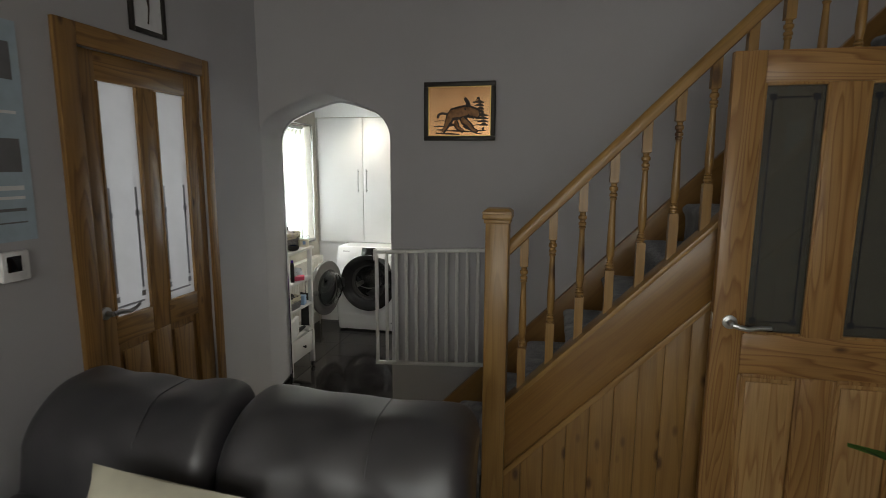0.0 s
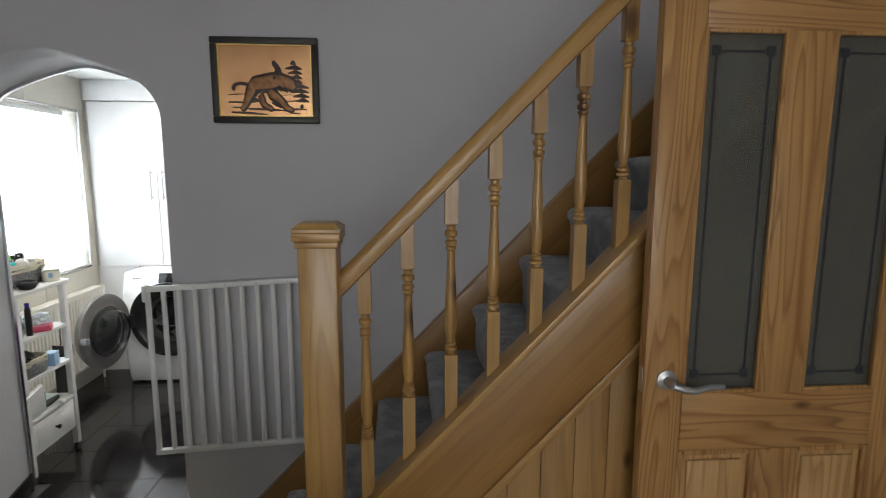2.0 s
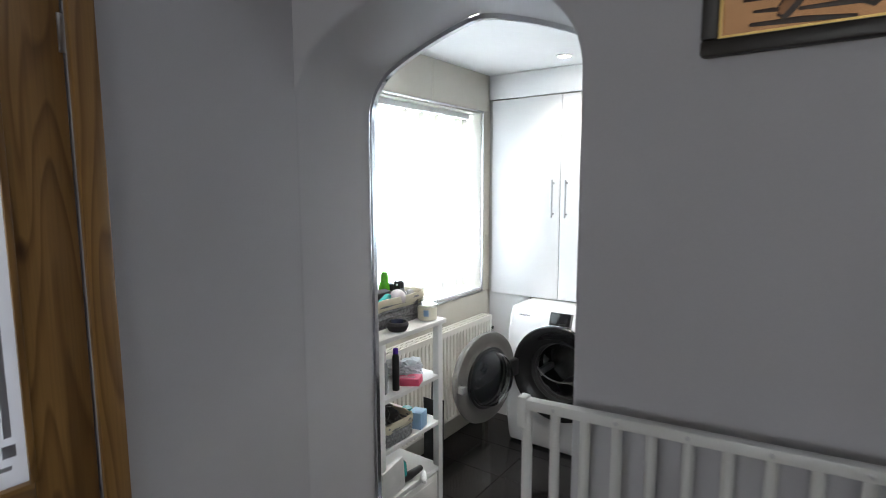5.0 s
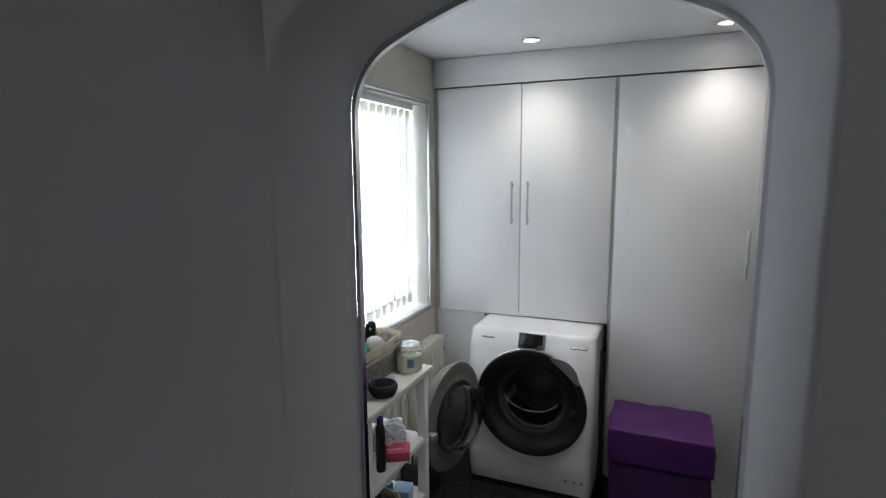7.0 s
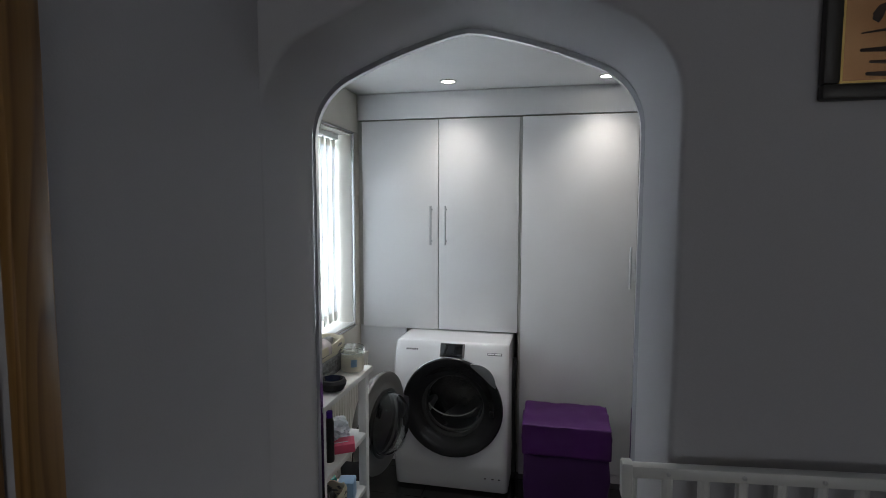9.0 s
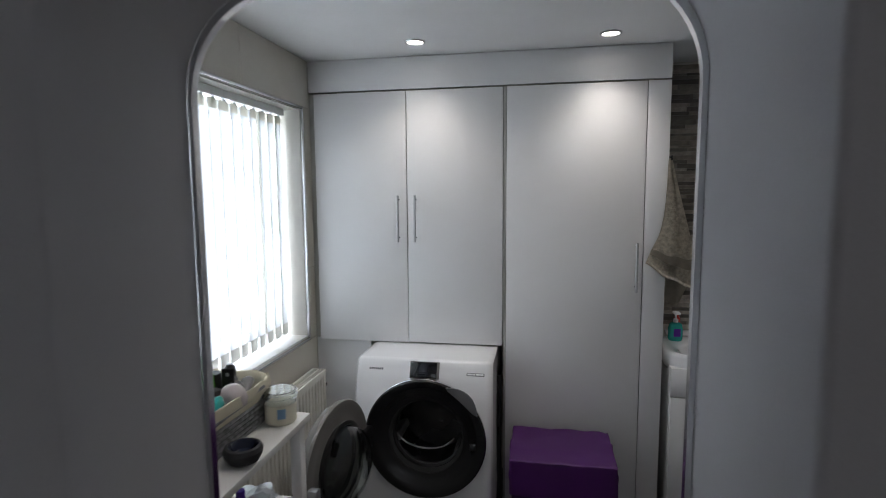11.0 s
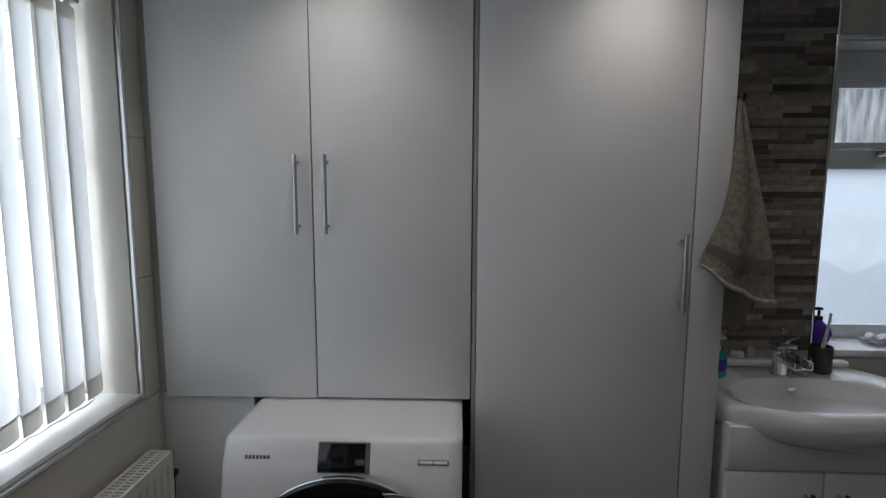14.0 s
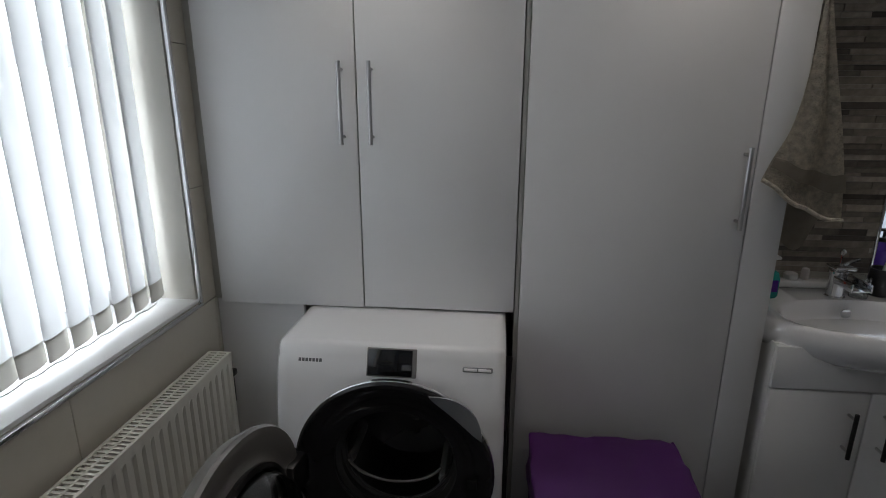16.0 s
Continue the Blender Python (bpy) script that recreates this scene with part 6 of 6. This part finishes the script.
def tap():
    x, y, z = 2.0, 0.285, 0.828
    k = thing("basin_tap", (x, y, z), "chrome waterfall mixer tap on the basin", "tap")
    part("body", lathe([(0.030, 0), (0.030, 0.004), (0.0265, 0.008), (0.0255, 0.075), (0.027, 0.08), (0.027, 0.088), (0.02, 0.094)], (x - 0.012, y - 0.02, z), seg=32), CHROME, k)
    sp = box(x - 0.03, x + 0.028, y - 0.13, y - 0.01, z + 0.052, z + 0.057, 0.002)
    box(x - 0.033, x - 0.027, y - 0.128, y - 0.01, z + 0.05, z + 0.076, 0.002, bm=sp)
    box(x + 0.024, x + 0.03, y - 0.128, y - 0.01, z + 0.05, z + 0.076, 0.002, bm=sp)
    part("spout", sp, CHROME, k, "flat open chrome spout")
    lv = box(x - 0.038, x + 0.026, y - 0.05, y + 0.012, z + 0.095, z + 0.108, 0.005, 3)
    tube([(x - 0.004, y - 0.02, z + 0.108), (x + 0.03, y - 0.005, z + 0.118), (x + 0.062, y + 0.01, z + 0.12)], [0.006, 0.006, 0.005], bm=lv)
    part("lever", lv, CHROME, k)
    part("pop_up_rod", tube([(x + 0.02, y + 0.03, z), (x + 0.02, y + 0.03, z + 0.13)], 0.003, 8), CHROME, k)
    part("rod_knob", lathe([(0.004, 0), (0.009, 0.006), (0.009, 0.016), (0.003, 0.022)], (x + 0.02, y + 0.03, z + 0.128), seg=16), CHROME, k)


tap()
soap = thing("soap_dispenser", (1.765, 0.26, 0.828), "teal liquid soap bottle with a clear pump", "soap dispenser")
part("bottle", lathe([(0.030, 0), (0.034, 0.006), (0.034, 0.06), (0.028, 0.082), (0.014, 0.09)], (1.765, 0.25, 0.828), seg=28), TEAL, soap)
part("label", box(1.75, 1.782, 0.2145, 0.217, 0.852, 0.892, 0.001), VIOLET, soap, "dark oval label")
p = lathe([(0.012, 0.09), (0.012, 0.105), (0.005, 0.108), (0.005, 0.135)], (1.765, 0.25, 0.828), seg=16)
box(1.75, 1.78, 0.215, 0.26, 0.961, 0.971, 0.003, bm=p)
part("pump", p, WHITE_P, soap)
bottle("red_toothpaste", 1.80, 0.372, 0.851, [(0.012, 0), (0.014, 0.02), (0.016, 0.06), (0.003, 0.085)], RED, "red and white toothpaste tube standing on its cap")
bottle("small_jar", 1.90, 0.372, 0.851, [(0.02, 0), (0.022, 0.004), (0.022, 0.018), (0.018, 0.022)], WHITE_P, "small white jar on the basin ledge")
bottle("tiny_pot", 1.945, 0.37, 0.851, [(0.013, 0), (0.013, 0.035), (0.01, 0.04)], PEARL, "tiny pale pot on the basin ledge")
gl = thing("glass_tumbler", (2.065, 0.29, 0.828), "small clear glass beside the tap", "tumbler")
part("glass", lathe([(0.026, 0), (0.03, 0.07), (0.028, 0.07), (0.0245, 0.006), (0.0, 0.006)], (2.065, 0.27, 0.828), seg=24, cap=False), CLEAR, gl)
tum = thing("toothbrush_tumbler", (2.145, 0.30, 0.828), "black tumbler with a toothbrush in it", "tumbler")
part("cup", lathe([(0.033, 0), (0.036, 0.003), (0.036, 0.092), (0.033, 0.092), (0.032, 0.006), (0.0, 0.006)], (2.145, 0.30, 0.828), seg=30, cap=False), BLACK, tum)
br = thing("toothbrush", (2.145, 0.30, 0.836), "white toothbrush standing in the tumbler", "toothbrush")
part("shaft", tube([(2.14, 0.30, 0.836), (2.153, 0.30, 0.926), (2.161, 0.295, 0.996), (2.163, 0.293, 1.036)], [0.006, 0.007, 0.004, 0.005], 8), WHITE_P, br)
pum = thing("purple_pump_bottle", (2.205, 0.46, 0.878), "round purple pump bottle on the sill", "bottle")
part("globe", lathe([(0.014, 0), (0.036, 0.014), (0.046, 0.042), (0.04, 0.068), (0.016, 0.088), (0.012, 0.094)], (2.235, 0.46, 0.878), seg=32), VIOLET, pum)
p = lathe([(0.014, 0.094), (0.014, 0.108), (0.005, 0.11), (0.005, 0.135)], (2.235, 0.46, 0.878), seg=16)
box(2.205, 2.245, 0.45, 0.47, 1.01, 1.02, 0.003, bm=p)
part("pump", p, BLACK, pum)
for nm, px, py, lb in (("glass_dish", 2.46, 0.475, "small clear glass dish on the sill"), ("crystal_dish", 2.60, 0.465, "cut glass dish on the sill")):
    k = thing(nm, (px, py, 0.878), lb, "dish")
    part("dish", lathe([(0.03, 0), (0.045, 0.008), (0.055, 0.026), (0.052, 0.028), (0.042, 0.012), (0.0, 0.006)], (px, py, 0.878), seg=16, cap=False), CLEAR, k, "", 10)
sc = thing("bath_scrunchie", (2.47, 0.475, 0.886), "pale twisted cloth in the dish", "cloth")
part("loop", tube([(2.47 + 0.035 * math.cos(t / 3), 0.475 + 0.022 * math.sin(t / 3), 0.90 + 0.006 * math.sin(t * 1.3)) for t in range(19)], 0.011, 8, closed=True), PAPER, sc)


# ---- shower screen ----
k = thing("shower_screen", (2.8, 0.2, 0), "clear glass shower screen beside the vanity unit", "shower screen")
part("glass_panel", box(2.545, 2.998, 0.196, 0.202, 0.02, 1.98, 0.001), CLEAR, k)
part("edge_seal", box(2.543, 2.547, 0.1955, 0.2025, 0.02, 1.98), SCREEN_EDGE, k, "dark glass edge")
part("floor_channel", box(2.545, 2.998, 0.19, 0.208, 0.0, 0.02, 0.002), CHROME, k)


# ---- towel on a hook ----
def towel():
    k = thing("hand_towel", (1.67, -0.01, 1.0), "taupe terry hand towel hanging from a hook by its corner", "towel")

    def ease(p, v):
        """A smooth run through evenly spaced values."""
        q = min(v, 0.9999) * (len(p) - 1)
        n = int(q)
        a0, a1, a2, a3 = p[max(n - 1, 0)], p[n], p[n + 1], p[min(n + 2, len(p) - 1)]
        f_ = q - n
        return a1 + 0.5 * f_ * (a2 - a0 + f_ * (2 * a0 - 5 * a1 + 4 * a2 - a3 + f_ * (3 * (a1 - a2) + a3 - a0)))
    left_x, left_z = (1.645, 1.642, 1.635, 1.617, 1.586, 1.564), (1.70, 1.58, 1.47, 1.375, 1.305, 1.247)
    right_x, right_z = (1.658, 1.688, 1.715, 1.745, 1.768, 1.783), (1.71, 1.585, 1.482, 1.368, 1.258, 1.138)

    def f(u, v):
        fold = math.sin(u * 9.5 + 0.8 + v) * (0.3 + v) * 0.009 + math.sin(u * 19 + 3 * v) * 0.003 * v
        x = ease(left_x, v) * (1 - u) + ease(right_x, v) * u
        z = ease(left_z, v) * (1 - u) + ease(right_z, v) * u - 0.018 * math.sin(math.pi * u) * v ** 3 + 0.004 * math.sin(u * 14) * v
        return Vector((x, -0.022 - 0.012 * v + fold + 0.05 * max(0.0, u - 0.6) * v, z))
    cloth = part("cloth", sheet(40, 56, f, 0.009), TOWEL, k, "", 80)
    part("woven_band", sheet(40, 4, lambda u, v: f(u, 0.79 + 0.075 * v) + Vector((0, -0.0102, 0)), 0.0015), TOWEL_BAND_AND_SHADE, cloth, "flat woven border band", 80)
    part("hem", tube([f(t / 24, 0.998) + Vector((0, -0.005, 0.002)) for t in range(25)], 0.0058, 8), TOWEL, cloth, "stitched hem")

    # the fold behind takes the dark band cloth: its shade is in the colour
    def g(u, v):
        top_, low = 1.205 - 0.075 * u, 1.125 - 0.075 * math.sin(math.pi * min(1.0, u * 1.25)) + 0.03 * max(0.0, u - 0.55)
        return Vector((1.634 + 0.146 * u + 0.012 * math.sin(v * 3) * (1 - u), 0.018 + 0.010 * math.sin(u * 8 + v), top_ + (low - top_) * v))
    part("under_fold", sheet(20, 16, g, 0.008), TOWEL_BAND_AND_SHADE, k, "fold hanging behind, its shade put into the cloth colour", 80)
    hk = thing("towel_hook", (1.655, -0.005, 1.70), "small dark hook on the cupboard edge", "hook")
    part("peg", tube([(1.6535, 0.012, 1.712), (1.662, -0.004, 1.71), (1.656, -0.028, 1.70), (1.654, -0.036, 1.716)], 0.004, 8), BLACK, hk)


towel()


# ---- recessed ceiling lights ----
def downlight(x, y):
    k = thing("downlight", (x, y, HU - 0.004), "lit recessed ceiling spotlight with a white rim", "ceiling light", "utility room spotlights")
    part("rim", lathe([(0.043, 0.002), (0.045, -0.002), (0.04, -0.007), (0.034, -0.005), (0.033, -0.001)], (x, y, HU), seg=32, cap=False), STEEL, k, "brushed rim")
    part("lens", lathe([(0.033, -0.001), (0.033, -0.003), (0.0, -0.004)], (x, y, HU), seg=24, cap=False), LAMP_FACE, k, "glowing lens")


for sx, sy in SPOTS:
    downlight(sx, sy)


# ---- small things on the living room wall ----
def wall_bits():
    x = XL
    k = thing("thermostat", (x, -3.58, 1.2), "white wall thermostat with a dark screen", "thermostat")
    part("case", box(x, x + 0.022, -3.64, -3.545, 1.2, 1.3, 0.005), WHITE_P, k)
    part("screen", box(x + 0.022, x + 0.0235, -3.625, -3.575, 1.232, 1.285, 0.001), SCREEN, k, "small dark screen")
    k = thing("small_picture", (x, -2.88, 2.14), "small black framed picture above the door", "picture")
    for a in ((-2.985, -2.965, 2.145, 2.44), (-2.795, -2.775, 2.145, 2.44), (-2.965, -2.795, 2.145, 2.165), (-2.965, -2.795, 2.42, 2.44)):
        part("frame", box(x, x + 0.018, a[0], a[1], a[2], a[3], 0.003), BLACK_WOOD, k)
    part("print", box(x + 0.002, x + 0.008, -2.965, -2.795, 2.165, 2.42), PAPER, k, "pale print with a dark stem")
    part("motif", tube([(x + 0.009, -2.88, 2.19), (x + 0.009, -2.87, 2.26), (x + 0.009, -2.885, 2.36)], [0.003, 0.004, 0.012], 6), COPPER_DARK, k)
    k = thing("wall_poster", (x, -3.65, 1.3), "pale poster with grey photographs on the wall", "poster")
    part("paper", box(x, x + 0.003, -3.95, -3.49, 1.33, 2.05), PAPER_BLUE, k)
    for z0, z1, m_ in ((1.86, 1.98, PAPER_GREY), (1.56, 1.67, PAPER_GREY), (1.50, 1.515, PAPER), (1.47, 1.48, PAPER), (1.43, 1.44, PAPER_GREY), (1.39, 1.395, PAPER_GREY), (1.75, 1.76, PAPER)):
        part("print_bar", box(x + 0.003, x + 0.0042, -3.9, -3.52, z0, z1), m_, k)


wall_bits()


# ---- house plant beside the path ----
def house_plant():
    px, py = 3.16, -4.30
    k = thing("house_plant", (px, py, 0), "green strap-leaved plant in a clay pot", "plant")
    part("pot", lathe([(0.12, 0), (0.15, 0.02), (0.175, 0.28), (0.185, 0.28), (0.185, 0.32), (0.165, 0.32), (0.16, 0.27), (0.0, 0.26)], (px, py, 0), seg=36, cap=False), TERRACOTTA, k)
    part("stem", tube([(px, py, 0.26), (px + 0.02, py, 0.6), (px, py + 0.01, 0.76)], [0.02, 0.017, 0.013], 10), PINE_BROWN, k)
    rng = random.Random(11)
    dirs = [(-0.56, -0.03, -0.02)] + [(rng.uniform(-1, 1) * 0.34, rng.uniform(-1, 1) * 0.36, rng.uniform(0.05, 0.4)) for _ in range(16)]
    for dx, dy, up in dirs:
        if dx < -0.3 and dy < -0.1:
            dy = 0.1
        base = Vector((px, py, 0.72 + rng.uniform(-0.1, 0.06)))
        side = Vector((-dy, dx, 0)).normalized()

        def f(u, v, base=base, dx=dx, dy=dy, up=up, side=side):
            w = 0.03 * math.sin(math.pi * min(1, 0.12 + u * 0.88)) ** 0.7
            c = base + Vector((dx * u, dy * u, up * (1.7 * u - 0.85 * u * u * 1.1)))
            return c + side * w * (2 * v - 1) + Vector((0, 0, -0.004 + 0.008 * abs(2 * v - 1)))
        part("leaf", sheet(10, 2, f, 0.0012), FOIL, k)


house_plant()


# ---- wall and floor pieces ----
def tile_bed(parent, cells, mat, name="tile", bevel=0.0012):
    """Tiles from boxes given as (x0, x1, y0, y1, z0, z1); alike ones share one mesh."""
    made = {}
    for x0, x1, y0, y1, z0, z1 in cells:
        key = (round(x1 - x0, 4), round(y1 - y0, 4), round(z1 - z0, 4))
        if key not in made:
            made[key] = finish(name, box(-key[0] / 2, key[0] / 2, -key[1] / 2, key[1] / 2, -key[2] / 2, key[2] / 2, bevel, 1), mat)
        ob = new(name, made[key])
        ob.parent = parent
        ob.location = ((x0 + x1) / 2, (y0 + y1) / 2, (z0 + z1) / 2)


def spans(a, b, start, step, gap):
    out, p = [], start
    while p < b:
        lo, hi = max(a, p), min(b, p + step - gap)
        if hi - lo > 0.01:
            out.append((lo, hi))
        p += step
    return out


cells = [(x0, x1, y0, y1, -0.008, 0.0) for x0, x1 in spans(XL, XR, -0.32, 0.6, 0.003) for y0, y1 in spans(-7.2, -1.864, -7.862, 0.6, 0.003)]
tile_bed(FLOOR_L, cells, CREAM_FLOOR)
cells = [(x0, x1, y0, y1, -0.008, 0.0) for x0, x1 in spans(XU, 3.0, -0.15, 0.6, 0.002) for y0, y1 in spans(-1.86, YK, -1.86, 0.3, 0.002) if not (y0 < YB and x0 < XL - 0.3)]
tile_bed(FLOOR_U, [(max(a, XL) if c < YB - 0.05 else a, b, c, d, e, f) for a, b, c, d, e, f in cells if not (c < YB - 0.05 and b < XL + 0.02)], BLACK_FLOOR)
WU = scene.objects["wall_utility_window"]
cells = []
for z0, z1 in ((0.0, 0.298), (0.3, 0.598), (0.6, WZ0 - 0.014)):
    cells += [(XU, XU + 0.006, y0, y1, z0, z1) for y0, y1 in spans(YB, 0.021, -1.8, 0.6, 0.002)]
for z0, z1 in ((WZ0 - 0.012, 1.198), (1.2, 1.598), (1.6, WZ1 + 0.01)):
    cells += [(XU, XU + 0.006, WY1 + 0.012, 0.012, z0, z1), (XU, XU + 0.006, YB, WY0 - 0.014, z0, z1)]
cells += [(XU, XU + 0.006, y0, y1, WZ1 + 0.013, HU - 0.001) for y0, y1 in spans(YB, 0.0, -1.8, 0.6, 0.002)]
tile_bed(WU, cells, CREAM_TILE_WALL)
WK = scene.objects["wall_bathroom_window"]
cells = []
for z0, z1 in ((0.0, 0.298), (0.3, 0.598), (0.6, VZ0 - 0.022)):
    cells += [(x0, x1, YK - 0.006, YK, z0, z1) for x0, x1 in ((2.262, 2.578), (2.58, 2.998))]
for z0, z1 in ((VZ0 - 0.02, 1.198), (1.2, 1.598), (1.6, VZ1 + 0.012)):
    cells += [(VX1 + 0.014, 2.998, YK - 0.006, YK, z0, z1)]
cells += [(x0, x1, YK - 0.006, YK, VZ1 + 0.014, HU - 0.001) for x0, x1 in ((2.178, 2.578), (2.58, 2.998))]
tile_bed(WK, cells, CREAM_TILE_WALL)
# split-faced strip tiles behind the basin
rng = random.Random(21)
z = 0.874
cells = []
while z < HU - 0.03:
    h = rng.choice((0.012, 0.018, 0.018, 0.024))
    x = 1.654 - rng.uniform(0, 0.1)
    while x < 2.16:
        w = rng.choice((0.09, 0.13, 0.18, 0.24))
        lo, hi = max(1.654, x), min(2.162, x + w)
        if hi - lo > 0.015:
            cells.append((lo, hi - 0.0008, YK - rng.choice((0.007, 0.009, 0.011)), YK, z, z + h - 0.0008))
        x += w
    z += h
tile_bed(WK, cells, MOSAIC, "strip_tile", 0.0)
part("edging_bead", box(2.162, 2.171, YK - 0.014, YK, 0.875, HU - 0.001, 0.002), CHROME, WK, "bright metal edging bead")
